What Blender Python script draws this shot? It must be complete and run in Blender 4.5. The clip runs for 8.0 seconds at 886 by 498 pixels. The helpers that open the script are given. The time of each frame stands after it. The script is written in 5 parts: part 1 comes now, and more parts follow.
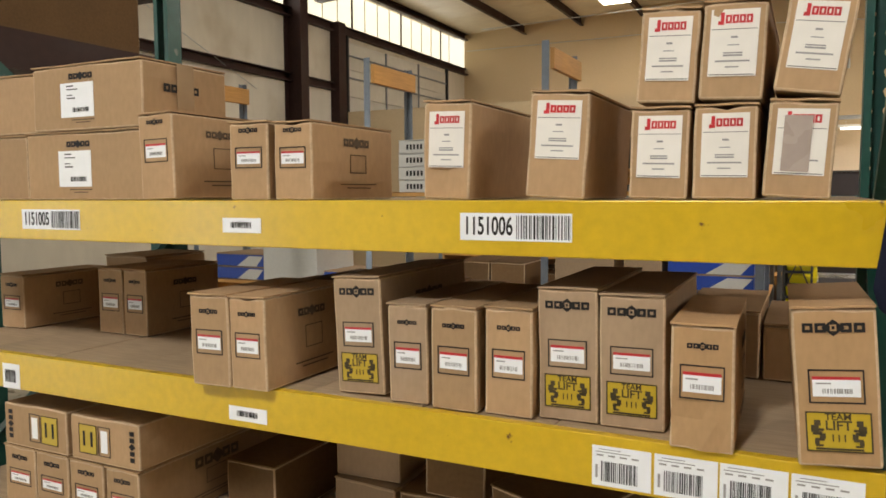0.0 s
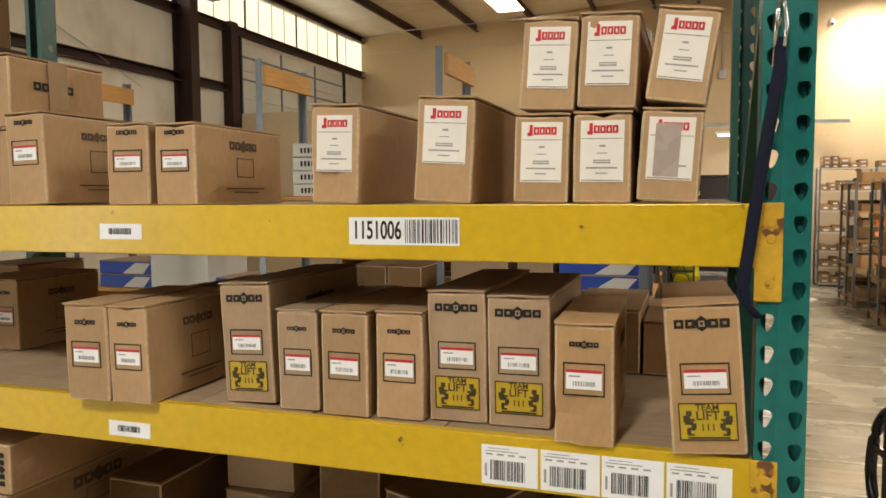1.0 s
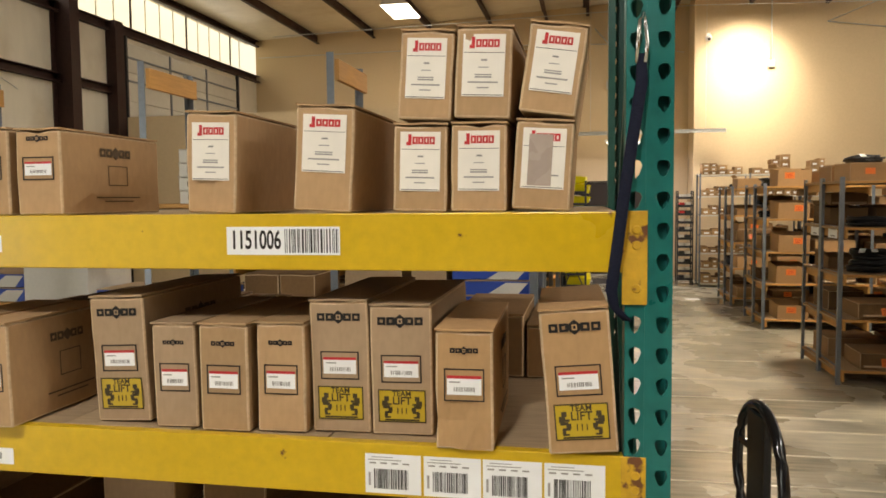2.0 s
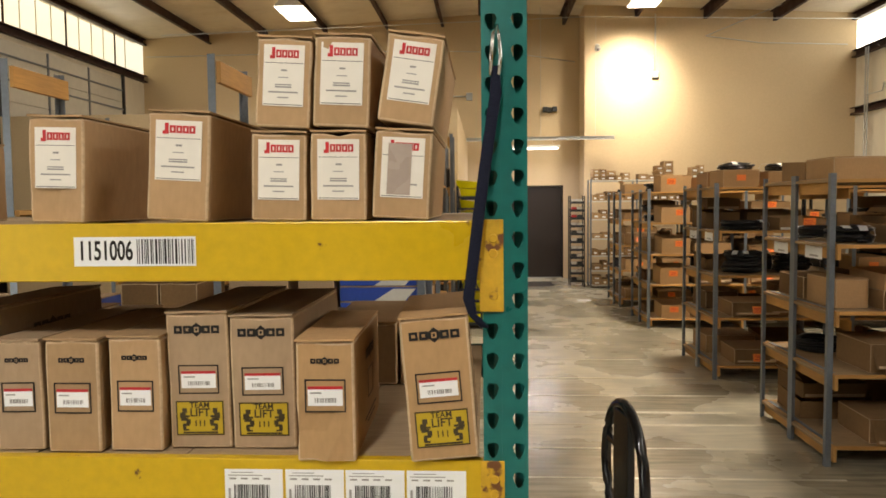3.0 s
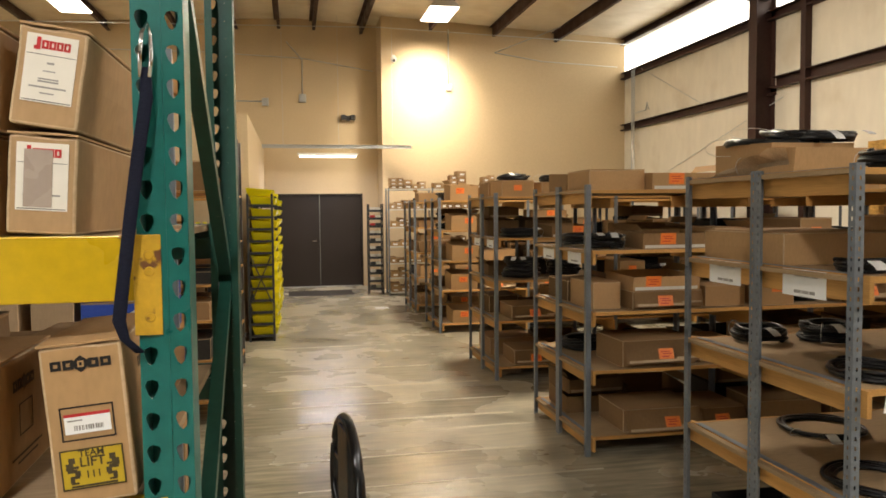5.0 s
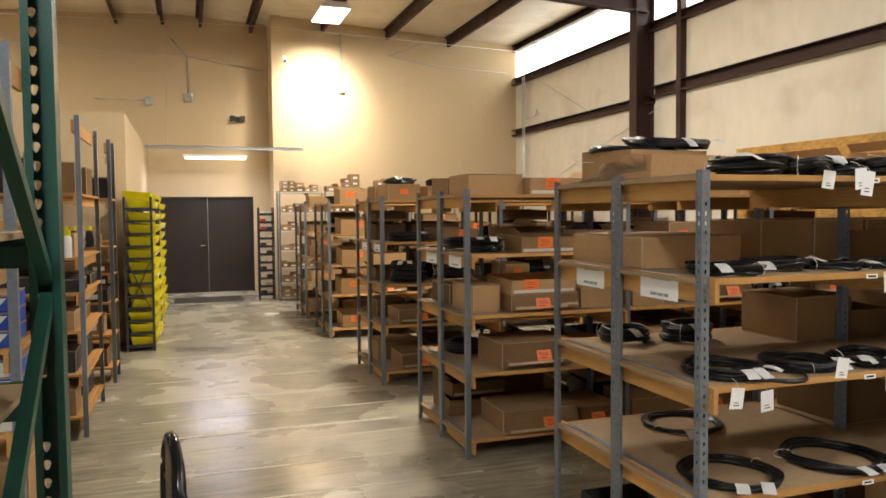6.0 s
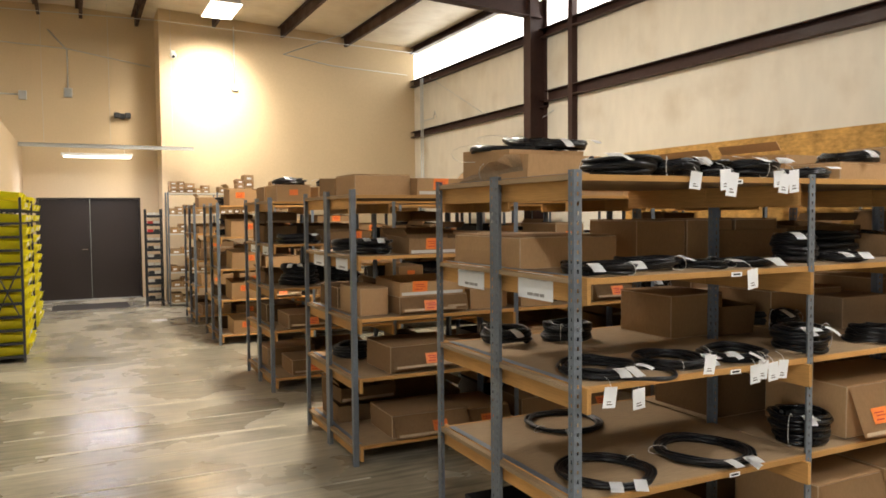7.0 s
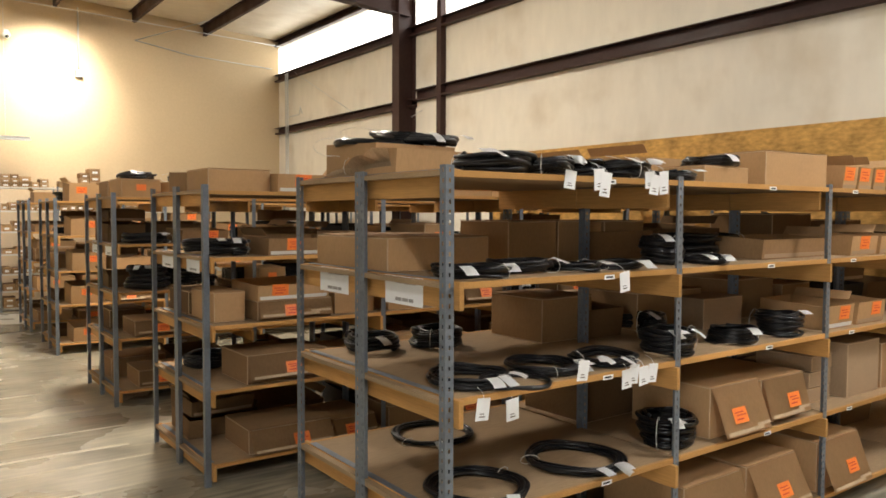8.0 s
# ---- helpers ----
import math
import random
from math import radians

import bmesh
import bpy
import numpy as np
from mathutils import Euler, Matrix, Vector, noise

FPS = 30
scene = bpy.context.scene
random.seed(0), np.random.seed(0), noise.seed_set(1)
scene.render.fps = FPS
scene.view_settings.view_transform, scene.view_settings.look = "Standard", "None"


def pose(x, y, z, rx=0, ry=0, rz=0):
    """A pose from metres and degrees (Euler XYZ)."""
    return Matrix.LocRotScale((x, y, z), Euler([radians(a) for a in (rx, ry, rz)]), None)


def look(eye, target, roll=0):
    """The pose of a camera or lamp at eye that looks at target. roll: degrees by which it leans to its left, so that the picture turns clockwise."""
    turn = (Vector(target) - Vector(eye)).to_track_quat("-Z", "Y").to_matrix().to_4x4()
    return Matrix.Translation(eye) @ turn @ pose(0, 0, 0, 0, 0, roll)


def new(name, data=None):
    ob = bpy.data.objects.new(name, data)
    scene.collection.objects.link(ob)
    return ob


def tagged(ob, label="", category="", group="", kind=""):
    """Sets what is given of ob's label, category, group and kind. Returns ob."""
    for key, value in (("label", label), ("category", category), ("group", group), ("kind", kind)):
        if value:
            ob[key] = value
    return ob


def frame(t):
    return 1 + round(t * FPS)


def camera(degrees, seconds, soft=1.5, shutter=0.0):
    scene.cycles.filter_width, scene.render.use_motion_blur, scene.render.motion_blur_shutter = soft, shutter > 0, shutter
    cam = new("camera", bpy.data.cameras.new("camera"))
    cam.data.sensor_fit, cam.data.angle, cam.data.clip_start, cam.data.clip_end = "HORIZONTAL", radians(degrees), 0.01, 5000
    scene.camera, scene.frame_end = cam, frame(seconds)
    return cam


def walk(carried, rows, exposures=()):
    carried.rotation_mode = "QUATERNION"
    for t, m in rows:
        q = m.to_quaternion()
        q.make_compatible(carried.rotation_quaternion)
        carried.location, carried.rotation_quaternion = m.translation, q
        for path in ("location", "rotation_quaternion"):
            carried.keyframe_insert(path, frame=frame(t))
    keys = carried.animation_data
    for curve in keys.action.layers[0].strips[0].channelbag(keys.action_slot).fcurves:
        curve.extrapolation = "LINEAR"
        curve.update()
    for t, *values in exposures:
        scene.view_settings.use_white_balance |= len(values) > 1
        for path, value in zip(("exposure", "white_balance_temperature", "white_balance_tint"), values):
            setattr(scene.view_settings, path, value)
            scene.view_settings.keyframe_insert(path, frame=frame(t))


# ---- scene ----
# ---------- camera and its walk ----------
cam = camera(61.2, 8.0, soft=1.7)
PATH = [
    (0, (0.16, 0.11, 1.801), (-0.717, 1.901, 1.65), -0.3),
    (0.5, (0.166, 0.11, 1.803), (-0.584, 1.957, 1.653), -0.4),
    (1, (0.18, 0.114, 1.802), (-0.451, 2.006, 1.659), -0.4),
    (1.5, (0.194, 0.117, 1.803), (-0.31, 2.048, 1.667), -0.5),
    (3, (0.284, 0.128, 1.814), (0.168, 2.121, 1.693), -0.6),
    (3.5, (0.328, 0.139, 1.812), (0.348, 2.135, 1.693), -0.6),
    (4, (0.37, 0.152, 1.814), (0.522, 2.143, 1.699), -0.6),
    (4.5, (0.435, 0.162, 1.817), (0.701, 2.141, 1.707), -0.6),
    (6, (0.674, 0.177, 1.825), (1.316, 2.069, 1.726), -0.5),
    (6.5, (0.752, 0.183, 1.823), (1.512, 2.031, 1.727), -0.6),
    (7, (0.83, 0.222, 1.814), (1.707, 2.017, 1.719), -0.5),
    (7.5, (0.907, 0.312, 1.805), (1.926, 2.03, 1.707), -0.3),
    (8, (0.971, 0.447, 1.802), (2.149, 2.06, 1.709), 0.2),
]
walk(cam, [(t, look(eye, target, roll)) for t, eye, target, roll in PATH], exposures=[(0, -0.22, 6750, 10), (1, -0.24, 7150, 10), (3, -0.30, 7350, 10), (4.7, -0.22, 7400, 10), (6, -0.05, 6800, 10), (8, 0.02, 6700, 10)])

# ---------- plan ----------
WALL_E, WALL_W, WALL_N, WALL_S = 8.4, -8.05, 18.2, -14.0   # inner faces
BUMP_Y, BUMP_X = 17.25, 2.5                               # the deeper wall block beside the doors
RIDGE_X, RIDGE_Z, EAVE_Z = 0.6, 6.3, 5.88
DOCK_Y = -4.7                                             # middle of the open dock door
OFFICE_X, OFFICE_Y, OFFICE_Z = -0.15, 11.75, 3.27

# ---------- light ----------
world = bpy.data.worlds.new("world")
scene.world = world
world.use_nodes = True
wn = world.node_tree.nodes
sky = wn.new("ShaderNodeTexSky")
sky.sky_type, sky.sun_disc = "NISHITA", False
sky.sun_elevation, sky.sun_rotation = radians(50), radians(200)
world.node_tree.links.new(sky.outputs[0], wn["Background"].inputs[0])
wn["Background"].inputs[1].default_value = 0.12


def area_lamp(name, m, sx, sy, watts, colour):
    data = bpy.data.lights.new(name, "AREA")
    data.shape, data.size, data.size_y, data.energy, data.color = "RECTANGLE", sx, sy, watts, colour
    ob = new(name, data)
    ob.matrix_world = m
    return ob


DAY, WARM, WHITE = (0.92, 0.96, 1.0), (1.0, 0.92, 0.81), (0.98, 0.98, 1.0)
# daylight in the clerestory openings
for yc in (-3.6, 2.2, 8.0, 13.8):
    area_lamp("window_light_east", look((WALL_E - 0.12, yc, 5.42), (WALL_E - 4, yc, 3.2)), 5.2, 0.8, 26, DAY)
    area_lamp("window_light_west", look((WALL_W + 0.12, yc, 5.42), (WALL_W + 4, yc, 3.2)), 5.2, 0.8, 30, DAY)
# two at y > 15 are seen; the unseen rest are added for light
BAYS_AND_FILLS = [(3.45, 15.2, 5.85), (-3.6, 15.6, 5.85), (3.45, 9.2, 5.98), (-3.6, 9.2, 5.9), (-0.6, -3.0, 6.05), (6.2, 0.2, 5.85)]
BAY_WATTS = [150, 50, 420, 60, 380, 220]
for (x, y, z), watts in zip(BAYS_AND_FILLS, BAY_WATTS):
    area_lamp("bay_and_fill_light", pose(x, y, z - 0.14), 0.55, 1.1, watts, WARM if y > 1 else WHITE)
# a narrow lamp added by the far lamp makes the pool of light on the end wall
pool = area_lamp("wall_pool_light", look((3.45, 15.75, 5.66), (3.5, BUMP_Y, 4.35)), 0.5, 0.3, 52, WARM)
pool.data.spread = radians(75)
# daylight through the open dock door behind the camera
area_lamp("dock_door_light", look((WALL_W + 0.05, DOCK_Y, 1.85), (WALL_W + 5, DOCK_Y, 1.75)), 3.5, 3.5, 250, (0.86, 0.93, 1.0))
area_lamp("tube_light", pose(1.24, 16.5, 2.93), 1.2, 0.08, 65, (0.76, 0.80, 1.0))

# ---------- materials ----------
MATS = {}


def rgb(c):
    return (*c, 1.0)


def mat(name, base, rough=0.6, metal=0.0, var=0.15, fine=60.0, coarse=2.0, bump=0.05, stretch=(1, 1, 1), rand=0.0, stain=None, stain_at=0.62, stain_scale=6.0, spec=0.5, coat=0.0, stain_soft=0.05):
    """A surface with grain at two scales, bump, an optional stain with its own shape, and a shift from object to object."""
    m = bpy.data.materials.new(name)
    m.use_nodes = True
    n, l = m.node_tree.nodes, m.node_tree.links
    p = n["Principled BSDF"]
    p.inputs["Roughness"].default_value, p.inputs["Metallic"].default_value = rough, metal
    p.inputs["Specular IOR Level"].default_value = spec
    p.inputs["Coat Weight"].default_value = coat
    tc = n.new("ShaderNodeTexCoord")
    mp = n.new("ShaderNodeMapping")
    mp.inputs["Scale"].default_value = stretch
    l.new(tc.outputs["Object"], mp.inputs[0])
    a, b = n.new("ShaderNodeTexNoise"), n.new("ShaderNodeTexNoise")
    a.inputs["Scale"].default_value, b.inputs["Scale"].default_value = fine, coarse
    a.inputs["Detail"].default_value, b.inputs["Detail"].default_value = 4, 5
    l.new(mp.outputs[0], a.inputs["Vector"])
    off = n.new("ShaderNodeVectorMath")
    info = n.new("ShaderNodeObjectInfo")
    l.new(tc.outputs["Object"], off.inputs[0])
    sc = n.new("ShaderNodeMath")
    sc.operation = "MULTIPLY"
    sc.inputs[1].default_value = 40.0
    l.new(info.outputs["Random"], sc.inputs[0])
    l.new(sc.outputs[0], off.inputs[1])
    l.new(off.outputs[0], b.inputs["Vector"])
    mix = n.new("ShaderNodeMath")
    mix.operation = "ADD"
    l.new(a.outputs["Fac"], mix.inputs[0])
    l.new(b.outputs["Fac"], mix.inputs[1])
    rng = n.new("ShaderNodeMapRange")
    rng.inputs["From Min"].default_value, rng.inputs["From Max"].default_value = 0.65, 1.35
    rng.inputs["To Min"].default_value, rng.inputs["To Max"].default_value = 1 - var, 1 + var
    l.new(mix.outputs[0], rng.inputs["Value"])
    val = rng.outputs[0]
    if rand:
        r2 = n.new("ShaderNodeMapRange")
        r2.inputs["To Min"].default_value, r2.inputs["To Max"].default_value = 1 - rand, 1 + rand
        l.new(info.outputs["Random"], r2.inputs["Value"])
        mul = n.new("ShaderNodeMath")
        mul.operation = "MULTIPLY"
        l.new(val, mul.inputs[0])
        l.new(r2.outputs[0], mul.inputs[1])
        val = mul.outputs[0]
    hsv = n.new("ShaderNodeHueSaturation")
    hsv.inputs["Color"].default_value = rgb(base)
    l.new(val, hsv.inputs["Value"])
    col = hsv.outputs[0]
    if stain:
        s = n.new("ShaderNodeTexNoise")
        s.inputs["Scale"].default_value, s.inputs["Detail"].default_value = stain_scale, 6
        l.new(off.outputs[0], s.inputs["Vector"])
        sr = n.new("ShaderNodeMapRange")
        sr.inputs["From Min"].default_value, sr.inputs["From Max"].default_value = stain_at, stain_at + stain_soft
        l.new(s.outputs["Fac"], sr.inputs["Value"])
        mc = n.new("ShaderNodeMix")
        mc.data_type = "RGBA"
        l.new(sr.outputs[0], mc.inputs["Factor"])
        l.new(col, mc.inputs[6])
        mc.inputs[7].default_value = rgb(stain)
        col = mc.outputs[2]
    l.new(col, p.inputs["Base Color"])
    rr = n.new("ShaderNodeMapRange")
    rr.inputs["From Min"].default_value, rr.inputs["From Max"].default_value = 0.3, 0.7
    rr.inputs["To Min"].default_value, rr.inputs["To Max"].default_value = max(rough - 0.12, 0.03), min(rough + 0.12, 1)
    l.new(b.outputs["Fac"], rr.inputs["Value"])
    l.new(rr.outputs[0], p.inputs["Roughness"])
    if bump:
        bu = n.new("ShaderNodeBump")
        bu.inputs["Strength"].default_value, bu.inputs["Distance"].default_value = bump, 0.01
        l.new(mix.outputs[0], bu.inputs["Height"])
        l.new(bu.outputs[0], p.inputs["Normal"])
    MATS[name] = m
    return m


def glow(name, colour, strength):
    m = bpy.data.materials.new(name)
    m.use_nodes = True
    n = m.node_tree.nodes
    p = n["Principled BSDF"]
    p.inputs["Base Color"].default_value = rgb((0.8, 0.8, 0.8))
    p.inputs["Emission Color"].default_value, p.inputs["Emission Strength"].default_value = rgb(colour), strength
    return m


CARD = mat("cardboard", (0.42, 0.27, 0.145), 0.75, var=0.10, fine=90, coarse=5, bump=0.03, stretch=(1, 1, 0.45), rand=0.12, spec=0.15)
CARD_ORANGE = mat("warm_cardboard", (0.45, 0.275, 0.135), 0.75, var=0.10, fine=90, coarse=5, bump=0.03, stretch=(1, 1, 0.45), rand=0.08, spec=0.15)
CARD_GREY = mat("greyed_cardboard", (0.38, 0.265, 0.165), 0.78, var=0.10, fine=90, coarse=5, bump=0.03, stretch=(1, 1, 0.45), rand=0.08, spec=0.15)
CARD_OLD = mat("shelf_cardboard", (0.31, 0.187, 0.093), 0.8, var=0.12, fine=70, coarse=4, bump=0.03, stretch=(1, 1, 0.5), rand=0.22, spec=0.12)
CARD_EDGE = mat("worn_cardboard_edge", (0.56, 0.41, 0.26), 0.8, var=0.22, fine=120, coarse=9, bump=0.05, spec=0.12)
# black goods; also used for the shade at the rows' backs
BLACKCARD = mat("black_and_shaded_packaging", (0.03, 0.028, 0.026), 0.6, var=0.2, fine=60, coarse=5, bump=0.03, rand=0.3, spec=0.2)
# darkened copy of the cardboard, for goods that stand in shade
CARD_SHADED = mat("shaded_dark_cardboard", (0.17, 0.10, 0.048), 0.85, var=0.14, fine=70, coarse=4, bump=0.03, rand=0.2, spec=0.1)
TAPE = mat("packing_tape", (0.36, 0.24, 0.13), 0.28, var=0.08, fine=20, coarse=4, bump=0.03)
INK = mat("black_ink", (0.025, 0.022, 0.02), 0.6, var=0.2, bump=0, spec=0.15)
INK_SOFT = mat("worn_ink", (0.12, 0.085, 0.055), 0.7, var=0.3, bump=0, spec=0.1)
PAPER = mat("white_paper", (0.84, 0.845, 0.84), 0.55, var=0.04, fine=30, coarse=6, bump=0.02)
GREYPRINT = mat("grey_label_print", (0.30, 0.285, 0.27), 0.6, var=0.2, bump=0)
LABEL_PAPER = mat("cream_label_paper", (0.80, 0.755, 0.675), 0.6, var=0.05, fine=30, coarse=6, bump=0.02)
PAPER_DULL = mat("greyed_paper", (0.42, 0.34, 0.29), 0.3, var=0.06, bump=0.02)
RED = mat("red_print", (0.55, 0.025, 0.03), 0.5, var=0.1, bump=0)
STICKER = mat("yellow_sticker", (0.50, 0.345, 0.02), 0.45, var=0.08, fine=30, bump=0)
STICKER_INK = mat("faded_sticker_ink", (0.075, 0.058, 0.03), 0.6, var=0.3, bump=0, spec=0.15)
ORANGE = mat("orange_sticker", (0.92, 0.23, 0.045), 0.5, var=0.1, fine=30, bump=0)
YELLOW = mat("yellow_beam_paint", (0.62, 0.40, 0.015), 0.38, var=0.12, fine=45, coarse=3, bump=0.05, stain=(0.13, 0.05, 0.015), stain_at=0.70, stain_scale=30)
RUSTY = mat("rusted_yellow_paint", (0.60, 0.35, 0.025), 0.5, var=0.2, fine=60, coarse=9, bump=0.15, stain=(0.16, 0.06, 0.02), stain_at=0.56, stain_scale=26)
TEAL = mat("teal_rack_paint", (0.006, 0.135, 0.12), 0.35, var=0.18, fine=40, coarse=4, bump=0.04, stain=(0.16, 0.2, 0.17), stain_at=0.72, stain_scale=14)
GREEN = mat("dark_green_rack_paint", (0.008, 0.066, 0.05), 0.4, var=0.2, fine=40, coarse=4, bump=0.04, stain=(0.12, 0.15, 0.12), stain_at=0.72, stain_scale=14)
STEEL = mat("grey_shelf_steel", (0.175, 0.20, 0.23), 0.40, metal=0.25, var=0.18, fine=50, coarse=6, bump=0.03)
ZINC = mat("galvanised_channel", (0.55, 0.57, 0.56), 0.4, metal=0.8, var=0.12, bump=0.03)
DARKSTEEL = mat("dark_shelf_steel", (0.045, 0.047, 0.05), 0.5, metal=0.3, var=0.2, bump=0.03, spec=0.3)
WOOD = mat("shelf_plank_wood", (0.51, 0.27, 0.088), 0.6, var=0.22, fine=26, coarse=3, bump=0.08, stretch=(6, 0.35, 9), rand=0.16, spec=0.2)
DECK = mat("shelf_deck_board", (0.40, 0.29, 0.18), 0.75, var=0.2, fine=30, coarse=2.5, bump=0.06, stretch=(0.4, 4, 4), rand=0.14, spec=0.12)
PLY = mat("plywood_shelf_deck", (0.36, 0.25, 0.145), 0.7, var=0.24, fine=30, coarse=2.5, bump=0.05, stretch=(0.4, 4, 4), rand=0.10, spec=0.15)
OSB = mat("strand_board", (0.50, 0.285, 0.085), 0.7, var=0.42, fine=22, coarse=4, bump=0.12, stretch=(1, 0.6, 1.4), spec=0.15)
CONCRETE = mat("stained_concrete", (0.37, 0.335, 0.25), 0.26, var=0.5, fine=11, coarse=1.1, bump=0.03, stretch=(0.22, 1.8, 1), stain=(0.15, 0.135, 0.10), stain_at=0.49, stain_scale=2.1, stain_soft=0.38, spec=0.75)
LOW_BOUNCE_WALL = mat("unseen_dark_wall", (0.16, 0.125, 0.09), 0.8, var=0.3, fine=3, coarse=0.8, bump=0.05, spec=0.1)
JOINT = mat("pale_joint_filler", (0.60, 0.555, 0.43), 0.5, var=0.2, fine=9, coarse=1.5, bump=0.05)
WALLPAINT = mat("beige_wall_paint", (0.60, 0.47, 0.30), 0.75, var=0.05, fine=30, coarse=0.7, bump=0.03, spec=0.2)
INSUL = mat("faced_insulation", (0.74, 0.69, 0.585), 0.6, var=0.07, fine=4, coarse=0.9, bump=0.16, stretch=(1, 1.5, 0.5), spec=0.2, stain=(0.56, 0.48, 0.36), stain_at=0.52, stain_scale=1.1, stain_soft=0.30)
BROWN = mat("dark_brown_frame_paint", (0.045, 0.022, 0.018), 0.5, var=0.2, fine=20, coarse=3, bump=0.03, spec=0.2)
DOORPAINT = mat("dark_door_paint", (0.030, 0.023, 0.019), 0.5, var=0.12, bump=0.02, spec=0.2)
BLACK = mat("black_rubber_hose", (0.007, 0.007, 0.008), 0.33, var=0.2, fine=60, bump=0.03, spec=0.35)
MATRUB = mat("floor_mat_rubber", (0.05, 0.045, 0.04), 0.85, var=0.3, fine=90, bump=0.2, spec=0.1)
PLASTIC_Y = mat("yellow_bin_plastic", (0.85, 0.74, 0.01), 0.4, var=0.08, bump=0.02, rand=0.06)
BLUE = mat("blue_carton", (0.015, 0.06, 0.36), 0.5, var=0.12, bump=0.02, rand=0.15)
WHITECARD = mat("white_carton", (0.62, 0.60, 0.54), 0.6, var=0.06, bump=0.02)
WHITEMETAL = mat("white_enamel", (0.78, 0.78, 0.75), 0.35, var=0.04, bump=0)
STRAP = mat("navy_webbing", (0.012, 0.014, 0.028), 0.7, var=0.25, fine=160, bump=0.15, stretch=(1, 1, 3), spec=0.1)
GLOSSBLACK = mat("glossy_black_paint", (0.008, 0.008, 0.009), 0.18, var=0.15, bump=0.01)
SIDING = mat("white_door_panel", (0.62, 0.60, 0.54), 0.5, var=0.06, fine=10, coarse=1, bump=0.03)
LAMP_GLOW = glow("lamp_diffuser", (1.0, 0.93, 0.8), 9.0)
TUBE_GLOW = glow("tube_diffuser", (1.0, 0.97, 0.92), 5.0)
SKY_GLOW = glow("bright_sky_backdrop", (1.0, 1.0, 0.97), 3.2)
SKY_DIM = glow("hazy_sky_backdrop", (1.0, 0.93, 0.70), 1.15)
CHROME = mat("chrome", (0.7, 0.7, 0.7), 0.15, metal=1.0, var=0.05, bump=0)

# ---------- mesh helpers ----------


def add_box(bm, x0, y0, z0, x1, y1, z1):
    v = [bm.verts.new(c) for c in ((x0, y0, z0), (x1, y0, z0), (x1, y1, z0), (x0, y1, z0), (x0, y0, z1), (x1, y0, z1), (x1, y1, z1), (x0, y1, z1))]
    for f in ((3, 2, 1, 0), (4, 5, 6, 7), (0, 1, 5, 4), (1, 2, 6, 5), (2, 3, 7, 6), (3, 0, 4, 7)):
        bm.faces.new([v[i] for i in f])
    return v


def box_bm(x0, y0, z0, x1, y1, z1, bevel=0.0, seg=2):
    bm = bmesh.new()
    add_box(bm, x0, y0, z0, x1, y1, z1)
    if bevel:
        bmesh.ops.bevel(bm, geom=bm.edges[:], offset=bevel, segments=seg, affect="EDGES", profile=0.5)
    return bm


def prism_bm(profile, axis, a, b):
    """A closed outline of two coordinates, drawn out along an axis (0, 1 or 2) from a to b."""
    bm = bmesh.new()

    def at(p, s):
        c = list(p)
        c.insert(axis, s)
        return bm.verts.new(c)
    lo, hi = [at(p, a) for p in profile], [at(p, b) for p in profile]
    k = len(profile)
    bm.faces.new(lo)
    bm.faces.new(hi[::-1])
    for i in range(k):
        bm.faces.new((lo[i], hi[i], hi[(i + 1) % k], lo[(i + 1) % k]))
    bmesh.ops.recalc_face_normals(bm, faces=bm.faces[:])
    return bm


def sweep(bm, pts, r, sides=8, closed=False):
    """A round tube along points."""
    pts = [Vector(p) for p in pts]
    rings = []
    k = len(pts)
    for i, p in enumerate(pts):
        a = pts[(i + 1) % k] if closed or i < k - 1 else p
        b = pts[i - 1] if closed or i > 0 else p
        d = (a - b).normalized()
        up = Vector((0, 0, 1)) if abs(d.z) < 0.9 else Vector((1, 0, 0))
        u = d.cross(up).normalized()
        w = u.cross(d)
        rings.append([bm.verts.new(p + r * (math.cos(t) * u + math.sin(t) * w)) for t in [2 * math.pi * s / sides for s in range(sides)]])
    for i in range(k if closed else k - 1):
        q, s = rings[i], rings[(i + 1) % k]
        for j in range(sides):
            bm.faces.new((q[j], q[(j + 1) % sides], s[(j + 1) % sides], s[j]))
    if not closed:
        bm.faces.new(rings[0][::-1])
        bm.faces.new(rings[-1])


def mesh_of(bm, name, material, smooth=False):
    me = bpy.data.meshes.new(name)
    bm.to_mesh(me)
    bm.free()
    me.materials.append(material)
    if smooth:
        me.polygons.foreach_set("use_smooth", [True] * len(me.polygons))
    return me


def part(name, bm, material, parent=None, label="", smooth=False):
    ob = new(name, bm if isinstance(bm, bpy.types.Mesh) else mesh_of(bm, name, material, smooth))
    if parent:
        ob.parent = parent
    if label:
        tagged(ob, label)
    return ob


def thing(name, m, label, category, group="", kind=""):
    ob = new(name)
    ob.empty_display_size = 0.1
    ob.matrix_world = m
    return tagged(ob, label, category, group, kind)


def structure(name, bm, material, label="", category=""):
    return tagged(part(name, bm, material), label, category, kind="structure")


def text_mesh(s, size, material):
    cu = bpy.data.curves.new("letters", "FONT")
    cu.body, cu.size, cu.align_x, cu.align_y, cu.extrude, cu.offset = s, size, "CENTER", "CENTER", 0.0003, size * 0.018
    ob = new("letters", cu)
    me = bpy.data.meshes.new_from_object(ob.evaluated_get(bpy.context.evaluated_depsgraph_get()))
    bpy.data.objects.remove(ob)
    me.materials.clear()
    me.materials.append(material)
    return me


